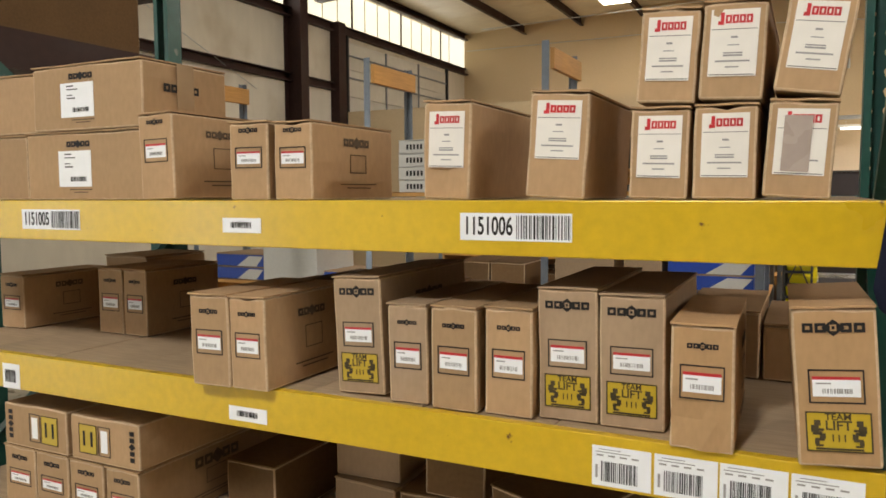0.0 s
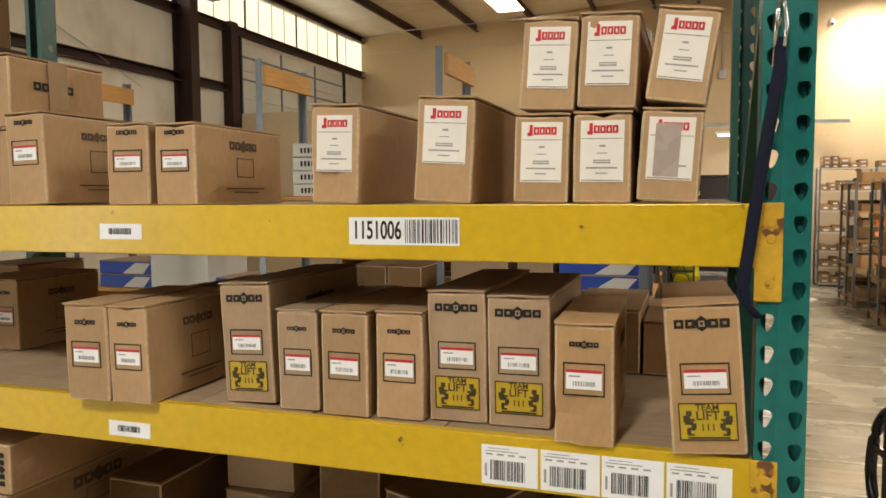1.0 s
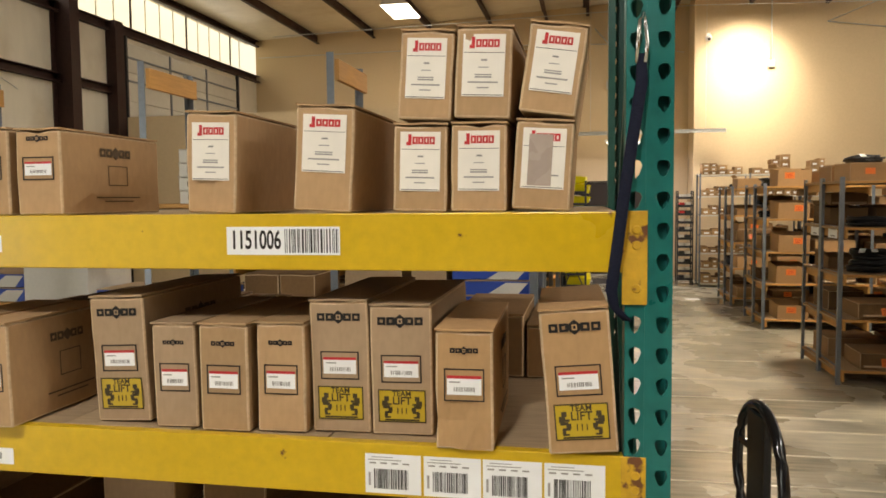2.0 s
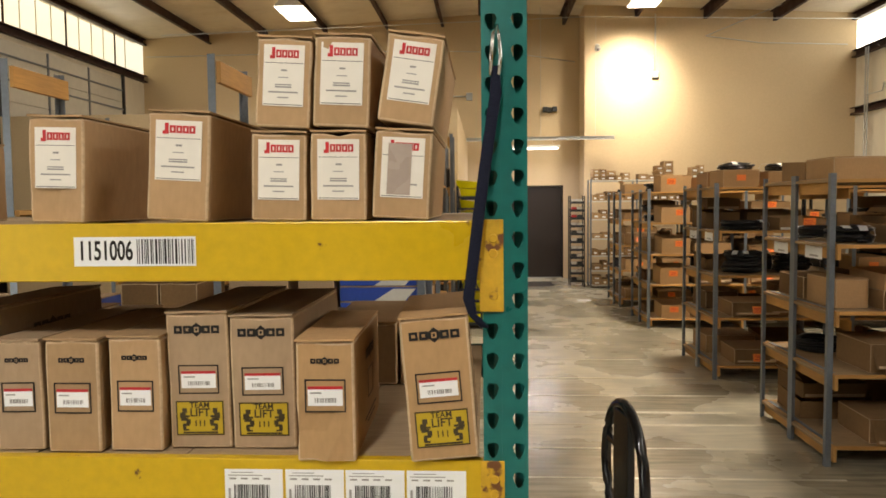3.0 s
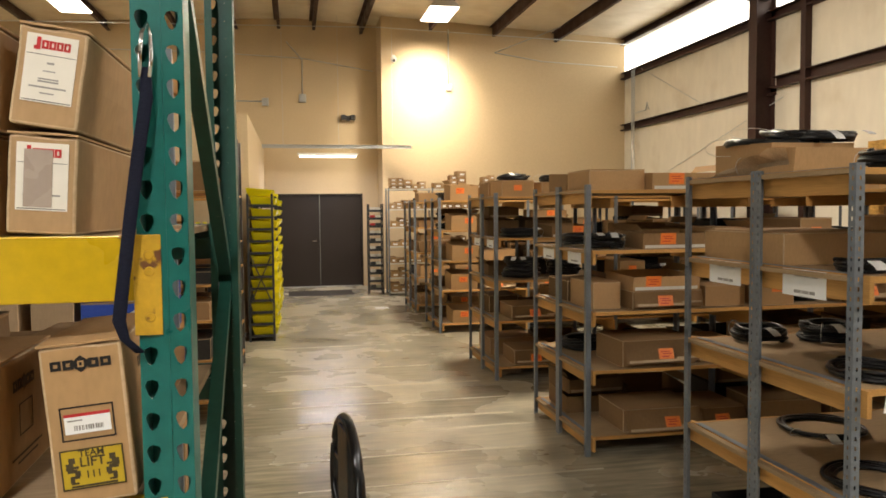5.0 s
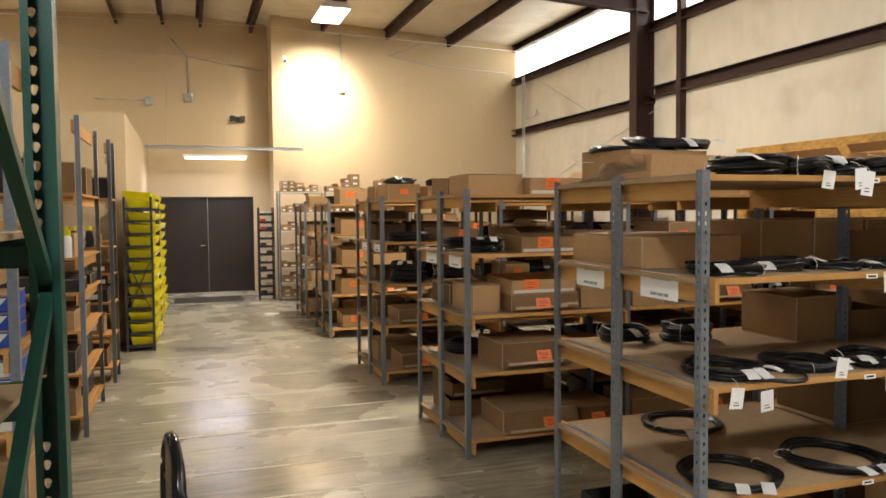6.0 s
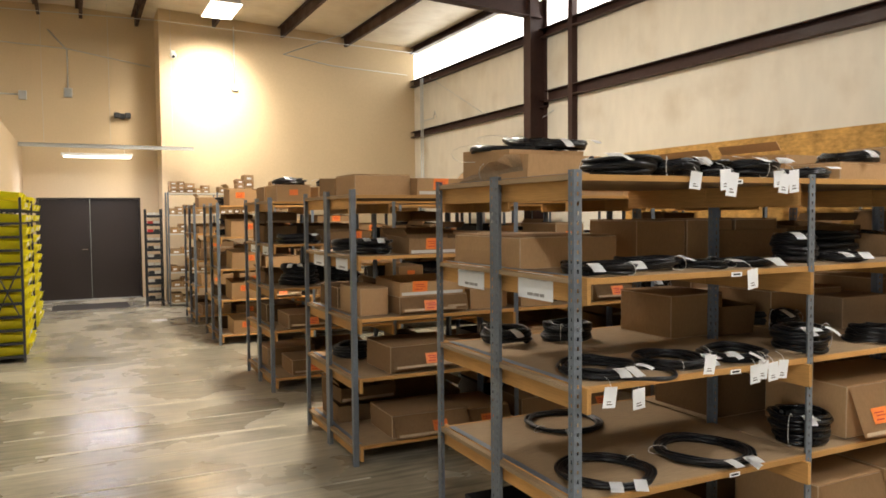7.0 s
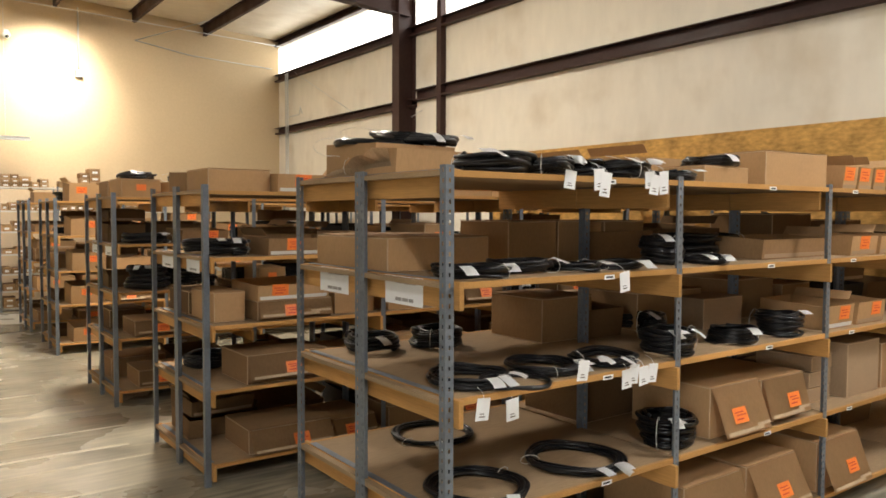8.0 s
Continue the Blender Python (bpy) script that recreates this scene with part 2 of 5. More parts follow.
def front_quads(quads, y=0.0, thick=0.0006):
    """Thin plates on a face that looks towards -y; each quad is x0, z0, x1, z1."""
    bm = bmesh.new()
    for x0, z0, x1, z1 in quads:
        add_box(bm, x0, y - thick, z0, x1, y, z1)
    return bm


def outline(x0, z0, x1, z1, w):
    return [(x0, z0, x1, z0 + w), (x0, z1 - w, x1, z1), (x0, z0 + w, x0 + w, z1 - w), (x1 - w, z0 + w, x1, z1 - w)]


def holed_strip(bm, u0, u1, pitch, count, hole, depth, to3d):
    """A strip with one hole in each cell; hole: outline about the cell's middle; to3d(u, v, d) places it."""
    hw, hh = (u1 - u0) / 2, pitch / 2
    uc = (u0 + u1) / 2
    angles = sorted({round(a, 5) for a in [math.atan2(sy * hh, sx * hw) for sx in (1, -1) for sy in (1, -1)] + [2 * math.pi * i / 12 - math.pi + 0.01 for i in range(12)]})

    def reach(poly, a):
        d = (math.cos(a), math.sin(a))
        best = 0.0
        for (x1, y1), (x2, y2) in zip(poly, poly[1:] + poly[:1]):
            ex, ey = x2 - x1, y2 - y1
            den = d[0] * ey - d[1] * ex
            if abs(den) > 1e-12:
                t = (x1 * ey - y1 * ex) / den
                s = (x1 * d[1] - y1 * d[0]) / den
                if t > 0 and -1e-6 <= s <= 1 + 1e-6:
                    best = max(best, t)
        return best
    rect = [(-hw, -hh), (hw, -hh), (hw, hh), (-hw, hh)]
    inner = [(reach(hole, a) * math.cos(a), reach(hole, a) * math.sin(a)) for a in angles]
    outer = [(reach(rect, a) * math.cos(a), reach(rect, a) * math.sin(a)) for a in angles]
    k = len(angles)
    for c in range(count):
        vc = (c + 0.5) * pitch
        ring = [[bm.verts.new(to3d(uc + u, vc + v, d)) for u, v in poly] for poly, d in ((outer, 0), (inner, 0), (inner, depth), (outer, depth))]
        for a, b in ((0, 1), (1, 2), (2, 3)):
            for i in range(k):
                bm.faces.new((ring[a][i], ring[a][(i + 1) % k], ring[b][(i + 1) % k], ring[b][i]))


TEAR = [(-0.0105, 0.006), (-0.0075, 0.0125), (0.0, 0.015), (0.0075, 0.0125), (0.0105, 0.006), (0.0085, -0.001), (0.0055, -0.008), (0.0045, -0.0145), (-0.0045, -0.0145), (-0.0055, -0.008), (-0.0085, -0.001)]
SLOT = [(-0.0045, -0.008), (0.0045, -0.008), (0.0045, 0.008), (-0.0045, 0.008)]
# ---------- the building ----------
structure("floor", box_bm(WALL_W - 0.3, WALL_S - 0.3, -0.15, WALL_E + 0.3, WALL_N + 0.3, 0.0), CONCRETE, "worn grey concrete warehouse floor with stains", "floor")


def roof_z(x):
    return RIDGE_Z - (RIDGE_Z - EAVE_Z) * (abs(x - RIDGE_X) / ((WALL_E - RIDGE_X) if x > RIDGE_X else (RIDGE_X - WALL_W)))


bm = bmesh.new()
for xa, xb in ((WALL_W - 0.3, RIDGE_X), (RIDGE_X, WALL_E + 0.3)):
    za, zb = roof_z(xa), roof_z(xb)
    vs = [bm.verts.new(c) for c in ((xa, WALL_S - 0.3, za), (xb, WALL_S - 0.3, zb), (xb, WALL_N + 0.3, zb), (xa, WALL_N + 0.3, za), (xa, WALL_S - 0.3, za + 0.2), (xb, WALL_S - 0.3, zb + 0.2), (xb, WALL_N + 0.3, zb + 0.2), (xa, WALL_N + 0.3, za + 0.2))]
    for f in ((3, 2, 1, 0), (4, 5, 6, 7), (0, 1, 5, 4), (1, 2, 6, 5), (2, 3, 7, 6), (3, 0, 4, 7)):
        bm.faces.new([vs[i] for i in f])
structure("ceiling", bm, INSUL, "low-pitched metal roof lined with pale insulation facing", "ceiling")


def zed(w, h, t, lip=0.02):
    """The outline of a zed-shaped purlin."""
    return [(0, 0), (w, 0), (w, lip), (w - t, lip), (w - t, t), (t, t), (t, h), (-w + t, h), (-w + t, h - lip), (-w, h - lip), (-w, h - t - 0.0001), (-w, h + t), (0, h + t)][:7] + [(t, h + t), (-w, h + t), (-w, h), (0, h)]


for i, x in enumerate([-6.4, -4.95, -3.5, -2.05, -0.75, 0.2, 1.0, 2.1, 3.6, 5.1, 6.6]):
    z = roof_z(x) - 0.235
    yend = BUMP_Y if x > BUMP_X else WALL_N
    p = prism_bm([(x + a, z + b) for a, b in zed(0.07, 0.2, 0.012)], 1, WALL_S, yend - 0.004)
    structure("purlin", p, BROWN, "dark brown steel roof purlin under the ceiling", "roof beam")


def wall_x(name, x, out, strip, gap, material, label):
    """A wall along y with a long strip opening between two heights, and a door gap from the floor."""
    a, b_ = min(x, x + out), max(x, x + out)
    z0, z1 = strip
    if gap:
        structure(name + "_lower", box_bm(a, WALL_S, 0, b_, gap[0], z0), material, label, "wall")
        structure(name + "_door_head", box_bm(a, gap[0], gap[2], b_, gap[1], z0), material, label, "wall")
        structure(name + "_lower_far", box_bm(a, gap[1], 0, b_, WALL_N, z0), material, label, "wall")
    else:
        structure(name + "_lower", box_bm(a, WALL_S, 0, b_, WALL_N, z0), material, label, "wall")
    structure(name + "_upper", box_bm(a, WALL_S, z1, b_, WALL_N, EAVE_Z + 0.1), material, label, "wall")


wall_x("wall_east", WALL_E, 0.25, (5.05, 5.80), None, INSUL, "insulated metal side wall with cream facing")
wall_x("wall_west", WALL_W, -0.25, (4.98, 5.80), (DOCK_Y - 1.8, DOCK_Y + 1.8, 3.65), INSUL, "insulated metal side wall with cream facing")
# the south wall is never seen; its dark colour holds down bounced light
structure("wall_south", box_bm(WALL_W, WALL_S - 0.25, 0, WALL_E, WALL_S, RIDGE_Z + 0.1), LOW_BOUNCE_WALL, "unseen plain end wall, dark to cut bounced light", "wall")
structure("wall_north", box_bm(WALL_W, WALL_N, 0, 0.08, WALL_N + 0.25, RIDGE_Z + 0.1), WALLPAINT, "beige painted end wall beside the doors", "wall")
structure("wall_north_right", box_bm(2.12, WALL_N, 0, BUMP_X, WALL_N + 0.25, RIDGE_Z + 0.1), WALLPAINT, "beige painted end wall beside the doors", "wall")
structure("wall_north_head", box_bm(0.08, WALL_N, 2.22, 2.12, WALL_N + 0.25, RIDGE_Z + 0.1), WALLPAINT, "beige painted wall above the doors", "wall")
structure("wall_block", box_bm(BUMP_X, BUMP_Y, 0, WALL_E, WALL_N + 0.25, RIDGE_Z + 0.1), WALLPAINT, "tall beige painted wall block lit by a lamp", "wall")
structure("window_east_backdrop", box_bm(WALL_E + 0.6, WALL_S - 4, 3.6, WALL_E + 0.62, WALL_N + 6, 7.5), SKY_GLOW, "bright daylight sky seen through the clerestory", "sky")
structure("window_west_backdrop", box_bm(WALL_W - 0.62, WALL_S - 4, -0.1, WALL_W - 0.6, WALL_N + 6, 7.5), SKY_DIM, "hazy yellowish daylight behind the clerestory", "sky")


def girt(name, x, inward, z, ya, yb, h=0.2):
    w = 0.11 * inward
    prof = [(x, z), (x + w, z), (x + w, z + 0.03), (x + 0.012 * inward, z + 0.03), (x + 0.012 * inward, z + h - 0.012), (x + w, z + h - 0.012), (x + w, z + h), (x, z + h)]
    return structure(name, prism_bm(prof, 1, ya, yb), BROWN, "dark brown steel wall girt", "wall beam")


for nm, x, s in (("east", WALL_E, -1), ("west", WALL_W, 1)):
    if s > 0:
        girt("girt_" + nm, x, s, 3.73, WALL_S, WALL_N, 0.15)
    else:
        girt("girt_" + nm, x, s, 3.67, 11.4, BUMP_Y, 0.15)
        girt("girt_near_" + nm, x, s, 3.765, WALL_S, 11.4, 0.19)
    girt("window_sill_" + nm, x, s, 4.83 if s > 0 else 4.90, WALL_S, WALL_N if s > 0 else BUMP_Y, 0.16)
    girt("eave_strut_" + nm, x, s, 5.72, WALL_S, WALL_N if s > 0 else BUMP_Y, 0.15)
    for y in (-0.5, 11.55 if s < 0 else 10.8):
        fr = thing("column_" + nm, pose(x + s * 0.16, y, 0), "dark brown tapered steel frame column at the side wall", "column", kind="structure")
        part("outer_flange", box_bm(-s * 0.16 if s > 0 else 0.148, -0.11, 0, -0.148 if s > 0 else 0.16, 0.11, 5.6), BROWN, fr)
        part("inner_flange", box_bm(0.19 * s - 0.008, -0.11, 0, 0.19 * s + 0.008, 0.11, 5.55), BROWN, fr)
        part("web", box_bm(min(-0.148 * s, 0.18 * s), -0.006, 0, max(-0.148 * s, 0.18 * s), 0.006, 5.55), BROWN, fr)
for y in (-0.5, 11.55):
    bm = bmesh.new()
    for xa, xb in ((WALL_W + 0.1, RIDGE_X), (RIDGE_X, WALL_E - 0.1)):
        za, zb = roof_z(xa) - 0.25, roof_z(xb) - 0.25
        for ya, yb, o0, o1 in ((-0.1, 0.1, -0.02, 0.0), (-0.006, 0.006, -0.38, -0.02), (-0.1, 0.1, -0.40, -0.38)):
            vs = [bm.verts.new(c) for c in ((xa, y + ya, za + o0), (xb, y + ya, zb + o0), (xb, y + yb, zb + o0), (xa, y + yb, za + o0), (xa, y + ya, za + o1), (xb, y + ya, zb + o1), (xb, y + yb, zb + o1), (xa, y + yb, za + o1))]
            for f in ((3, 2, 1, 0), (4, 5, 6, 7), (0, 1, 5, 4), (1, 2, 6, 5), (2, 3, 7, 6), (3, 0, 4, 7)):
                bm.faces.new([vs[i] for i in f])
    structure("roof_rafter", bm, BROWN, "dark brown steel roof rafter", "roof beam")
structure("trim_strand_board", box_bm(WALL_E - 0.13, WALL_S, 0, WALL_E - 0.112, 9.2, 2.70), OSB, "raw strand board lining on the side wall", "wall panel")

# office block under the roof
structure("wall_office_front", box_bm(WALL_W + 0.6, OFFICE_Y, 0, OFFICE_X, OFFICE_Y + 0.12, OFFICE_Z), WALLPAINT, "plain beige partition wall", "wall")
structure("wall_office_side", box_bm(OFFICE_X - 0.12, OFFICE_Y + 0.12, 0, OFFICE_X, WALL_N, OFFICE_Z), WALLPAINT, "plain beige partition wall", "wall")
structure("office_roof", box_bm(WALL_W + 0.6, OFFICE_Y + 0.12, OFFICE_Z - 0.15, OFFICE_X - 0.12, WALL_N, OFFICE_Z - 0.02), WALLPAINT, "flat top of the office block", "roof")

# double door
door = thing("double_door", pose(1.10, WALL_N + 0.06, 0), "dark brown flush double doors, closed", "door", kind="structure")
for s in (-1, 1):
    leaf = part("door_leaf", box_bm(min(0.004 * s, 0.985 * s), 0, 0.02, max(0.004 * s, 0.985 * s), 0.045, 2.19, 0.003), DOORPAINT, door)
    part("hinge", box_bm(0.985 * s - 0.01, -0.012, 1.8, 0.985 * s + 0.01, 0, 1.9), DOORPAINT, leaf)
bm = bmesh.new()
sweep(bm, [(-0.075, 0, 1.10), (-0.075, -0.055, 1.10), (-0.17, -0.06, 1.10)], 0.012)
part("door_handle", bm, CHROME, door, "chrome lever handle", True)
bm = bmesh.new()
for q in ((-1.02, 0, -0.988, 2.22), (0.988, 0, 1.02, 2.22), (-0.988, 2.192, 0.988, 2.22)):
    add_box(bm, q[0], -0.062, q[1], q[2], 0.05, q[3])
part("door_frame", bm, DOORPAINT, door)
part("threshold", box_bm(-0.985, -0.06, 0, 0.985, 0.05, 0.018), ZINC, door, "worn metal threshold")
mat_ob = tagged(part("door_mat", box_bm(0.35, 16.3, 0, 1.75, 17.3, 0.012, 0.004), MATRUB), "dark rubber mat on the floor before the doors", "mat")


# ---------- printed things on boxes ----------
def logo_quads(xc, zc, w):
    """A word mark drawn as plain blocks, with its wedge ornament in the middle."""
    n, h = 5, w * 0.165
    q = []
    for i in range(n):
        if i == 2:
            continue
        x0 = xc - w / 2 + i * w / n
        q += outline(x0 + w * 0.014, zc - h / 2, x0 + w / n - w * 0.014, zc + h / 2, h * 0.31)
    return q


def diamond(bm, xc, zc, r, y, t=0.0007):
    k = [(xc, zc - r * 0.8), (xc + r, zc), (xc, zc + r * 0.8), (xc - r, zc)]
    a, b = [bm.verts.new((x, y - t, z)) for x, z in k], [bm.verts.new((x, y, z)) for x, z in k]
    bm.faces.new(a)
    for i in range(4):
        bm.faces.new((a[i], b[i], b[(i + 1) % 4], a[(i + 1) % 4]))


BARS = random.Random(4)


def barcode(x0, z0, x1, z1):
    q, x = [], x0
    while x < x1:
        w = BARS.choice((0.0008, 0.0014, 0.0022)) * max(1, (x1 - x0) / 0.06)
        q.append((x, z0, min(x + w, x1), z1))
        x += w + BARS.choice((0.0008, 0.0014, 0.002)) * max(1, (x1 - x0) / 0.06)
    return q


def carton_body(w, d, h, dent=0.0, seed=1):
    """A closed carton: rounded corners, slightly bowed faces, a seam between its two top flaps."""
    r = random.Random(seed)
    bm = bmesh.new()
    add_box(bm, -w / 2, 0, 0, w / 2, d, h)
    bmesh.ops.subdivide_edges(bm, edges=bm.edges[:], cuts=3, use_grid_fill=True)
    for v in bm.verts:
        u, vv, t = v.co.x / (w / 2), v.co.y / d * 2 - 1, v.co.z / h * 2 - 1
        bow = 0.006 * min(w, 0.2) / 0.12
        if abs(u) > 0.99:
            v.co.x += bow * 0.5 * (1 - vv * vv) * (1 - t * t) * (1 if u > 0 else -1)
        if t > 0.99:
            v.co.z += 0.002 * math.sin(9 * u + seed) * (1 - u * u * 0.5)
        v.co += Vector((r.uniform(-1, 1), r.uniform(-1, 1), 0)) * 0.0008
        if dent and t < -0.3 and vv < -0.99 and u < 0.4:
            v.co.y += dent * r.uniform(0.2, 1)
    edges = [e for e in bm.edges if len(e.link_faces) == 2 and e.calc_face_angle(0) > 1.0]
    bmesh.ops.bevel(bm, geom=edges, offset=0.0042, segments=3, affect="EDGES", profile=0.5, material=1)
    return bm


def flap_bm(w, d, h):
    """The closed top flap: one board, slightly lifted and wavy along its front lip."""
    bm = bmesh.new()
    n = 6
    ph = w * 97 + d * 31
    lo, hi = [], []
    for i in range(n + 1):
        x = -w / 2 - 0.0005 + (w + 0.001) * i / n
        lift = 0.0016 + 0.0006 * math.sin(ph + i * 1.3)
        lo.append([bm.verts.new((x, -0.0035 - 0.001 * math.sin(ph + i), h + lift)), bm.verts.new((x, d, h + 0.002))])
        hi.append([bm.verts.new((x, -0.0035 - 0.001 * math.sin(ph + i), h + lift + 0.0035)), bm.verts.new((x, d, h + 0.0055))])
    for i in range(n):
        bm.faces.new((lo[i][0], lo[i][1], lo[i + 1][1], lo[i + 1][0]))
        bm.faces.new((hi[i][0], hi[i + 1][0], hi[i + 1][1], hi[i][1]))
        bm.faces.new((lo[i][0], lo[i + 1][0], hi[i + 1][0], hi[i][0]))
        bm.faces.new((lo[i][1], hi[i][1], hi[i + 1][1], lo[i + 1][1]))
    bm.faces.new((lo[0][0], hi[0][0], hi[0][1], lo[0][1]))
    bm.faces.new((lo[n][0], lo[n][1], hi[n][1], hi[n][0]))
    return bm


def carton_part(bm, tint):
    """The carton's body: board on its faces, paler worn paper along its edges."""
    ob = part("carton", bm, tint)
    ob.data.materials.append(CARD_EDGE)
    return ob


def bearing_carton(x, y, z, w, d, h, lift=False, tint=None, tilt=0.0, yaw=0.0, dent=0.0, seed=1, side=True, label="", high=None):
    box = carton_part(carton_body(w, d, h, dent, seed), tint or CARD)
    piv = w / 2 if tilt > 0 else -w / 2
    box.matrix_world = pose(x, y, z, 0, 0, yaw) @ pose(piv, 0, 0, 0, tilt, 0) @ pose(-piv, 0, 0)
    tagged(box, label or ("tall brown carton with printed mark, white label and yellow lifting sticker" if lift else "narrow brown cardboard carton with printed mark and white label"), "carton", "brown cartons on the rack")
    part("top_flap", flap_bm(w, d, h), tint or CARD, box)
    lw = w * (0.635 if not lift else 0.60)
    zl = h * (high[0] if high else (0.83 if not lift else 0.885))
    mw = w * (0.50 if not lift else 0.76)
    part("printed_mark", front_quads(logo_quads(0, zl, mw), -0.001), INK, box)
    bm = bmesh.new()
    diamond(bm, 0, zl, mw * 0.185, -0.0012)
    dia = part("printed_diamond", bm, INK, box)
    part("pale_block", front_quads(outline(-mw * 0.05, zl - mw * 0.055, mw * 0.05, zl + mw * 0.055, mw * 0.026), -0.0019, 0.0003), tint or CARD, dia)
    zc = h * (high[1] if high else (0.49 if not lift else 0.515))
    fh = h * (0.275 if not lift else 0.215)
    part("printed_frame", front_quads(outline(-lw * 0.55, zc - fh / 2, lw * 0.55, zc + fh / 2, 0.0022), -0.001), INK, box)
    lab = part("label", front_quads([(-lw * 0.47, zc - fh * 0.30, lw * 0.47, zc + fh * 0.20)], -0.0012), PAPER, box, "white shipping label")
    part("label_stripe", front_quads([(-lw * 0.47, zc + fh * 0.20, lw * 0.47, zc + fh * 0.29)], -0.0013), RED, lab, "red stripe")
    part("label_print", front_quads(barcode(-lw * 0.28, zc - fh * 0.20, lw * 0.31, zc - fh * 0.06) + [(-lw * 0.4, zc + fh * 0.07, -lw * 0.1, zc + fh * 0.11)], -0.0019, 0.0004), GREYPRINT, lab)
    if lift:
        sw, z0, z1 = w * 0.78, h * 0.10, h * 0.355
        sh = z1 - z0
        st = part("lift_sticker", front_quads([(-sw / 2, z0, sw / 2, z1)], -0.001), STICKER, box, "yellow two-person lifting sticker")
        q = outline(-sw / 2, z0, sw / 2, z1, 0.0022)
        for s in (-1, 1):
            for a, b, c, e in ((0.24, 0.13, 0.36, 0.18), (0.30, 0.17, 0.37, 0.31), (0.22, 0.27, 0.36, 0.34), (0.20, 0.32, 0.29, 0.46), (0.25, 0.42, 0.40, 0.51), (0.30, 0.49, 0.42, 0.66), (0.22, 0.52, 0.34, 0.58), (0.27, 0.65, 0.37, 0.79)):
                xa, xb = sorted((s * a * sw, s * c * sw))
                q.append((xa, z0 + b * sh, xb, z0 + e * sh))
        for a in (-0.09, 0.0, 0.09):
            q.append((a * sw - 0.001, z0 + 0.26 * sh, a * sw + 0.001, z0 + 0.44 * sh))
        q += [(-0.36 * sw, z0 + 0.05 * sh, 0.36 * sw, z0 + 0.10 * sh)]
        part("sticker_print", front_quads(q, -0.0018, 0.0004), STICKER_INK, st)
        for k, (s, zz) in enumerate((("TEAM", 0.87), ("LIFT", 0.65))):
            tm = text_mesh(s, sh * (0.23 if k == 0 else 0.33), STICKER_INK)
            t = part("lettering", tm, STICKER_INK, st)
            t.matrix_basis = pose(0, -0.0019, z0 + zz * sh, 90, 0, 0)
    if side:
        q = [(b, c, a2, e) for b, c, a2, e in logo_quads(d * 0.5, h * 0.78, d * 0.32)]
        q += outline(d * 0.42, h * 0.36, d * 0.62, h * 0.62, 0.002) + [(d * 0.3, h * 0.2, d * 0.75, h * 0.215), (d * 0.38, h * 0.15, d * 0.68, h * 0.165)]
        bm = front_quads(q, 0)
        diamond(bm, d * 0.5, h * 0.78, d * 0.05, -0.0004)
        sp = part("side_print", bm, INK_SOFT, box)
        sp.matrix_basis = pose(w / 2 + 0.0036, 0, 0, 0, 0, 90)
    return box


def paper_label_carton(x, y, z, w, d, h, tilt=0.0, yaw=0.0, seed=1, worn=False, dent=0.0, span=(0.24, 0.93)):
    """A carton with a tall white label: red word mark as blocks, a rule and grey print."""
    box = carton_part(carton_body(w, d, h, dent, seed), CARD)
    piv = w / 2 if tilt > 0 else -w / 2
    box.matrix_world = pose(x, y, z, 0, 0, yaw) @ pose(piv, 0, 0, 0, tilt, 0) @ pose(-piv, 0, 0)
    tagged(box, "brown carton with a scuffed greyed label" if worn else "brown carton with a tall white red-marked label", "carton", "labelled cartons on the rack")
    part("top_flap", flap_bm(w, d, h), CARD, box)
    lw, z0, z1 = w * 0.75, h * span[0], h * span[1]
    sh = z1 - z0
    lab = part("label", front_quads([(-lw / 2, z0, lw / 2, z1)], -0.001), LABEL_PAPER, box, "tall cream paper label")
    q, x0, mw = [], -lw * 0.30, lw * 0.66
    zc = z0 + sh * 0.86
    mh = sh * 0.112
    q += [(x0, zc - mh * 0.8, x0 + mw * 0.12, zc + mh * 0.85), (x0 - mw * 0.07, zc - mh * 0.8, x0, zc - mh * 0.3)]
    for i in range(4):
        a = x0 + mw * (0.16 + i * 0.215)
        q += outline(a, zc - mh * 0.62, a + mw * 0.195, zc + mh * 0.5, mw * 0.066)
    part("red_mark", front_quads(q, -0.0018, 0.0005), RED, lab, "red printed mark")
    q = [(-lw * 0.47, z0 + sh * 0.70, lw * 0.47, z0 + sh * 0.708), (-lw * 0.47, z0 + sh * 0.02, lw * 0.47, z0 + sh * 0.03)]
    part("rule", front_quads(q, -0.0016, 0.0004), INK, lab)
    q = [(-lw * 0.06, z0 + sh * 0.57, lw * 0.08, z0 + sh * 0.60), (-lw * 0.12, z0 + sh * 0.46, lw * 0.12, z0 + sh * 0.475), (-lw * 0.2, z0 + sh * 0.34, lw * 0.2, z0 + sh * 0.36), (-lw * 0.2, z0 + sh * 0.30, lw * 0.2, z0 + sh * 0.325), (-lw * 0.36, z0 + sh * 0.215, lw * 0.36, z0 + sh * 0.24), (-lw * 0.14, z0 + sh * 0.13, lw * 0.14, z0 + sh * 0.15)]
    part("small_print", front_quads(q, -0.0016, 0.0004), GREYPRINT, lab)
    if worn:
        part("scuffed_patch", front_quads([(-lw * 0.35, z0 + sh * 0.05, lw * 0.2, z0 + sh * 0.9)], -0.0022, 0.0004), PAPER_DULL, lab, "greyed scuffed film over the label")
    return box


# ---------- the pallet rack ----------
RACK_Y, RACK_BACK = 1.37, 2.437
POST_R, POST_L = 0.3145, -2.20
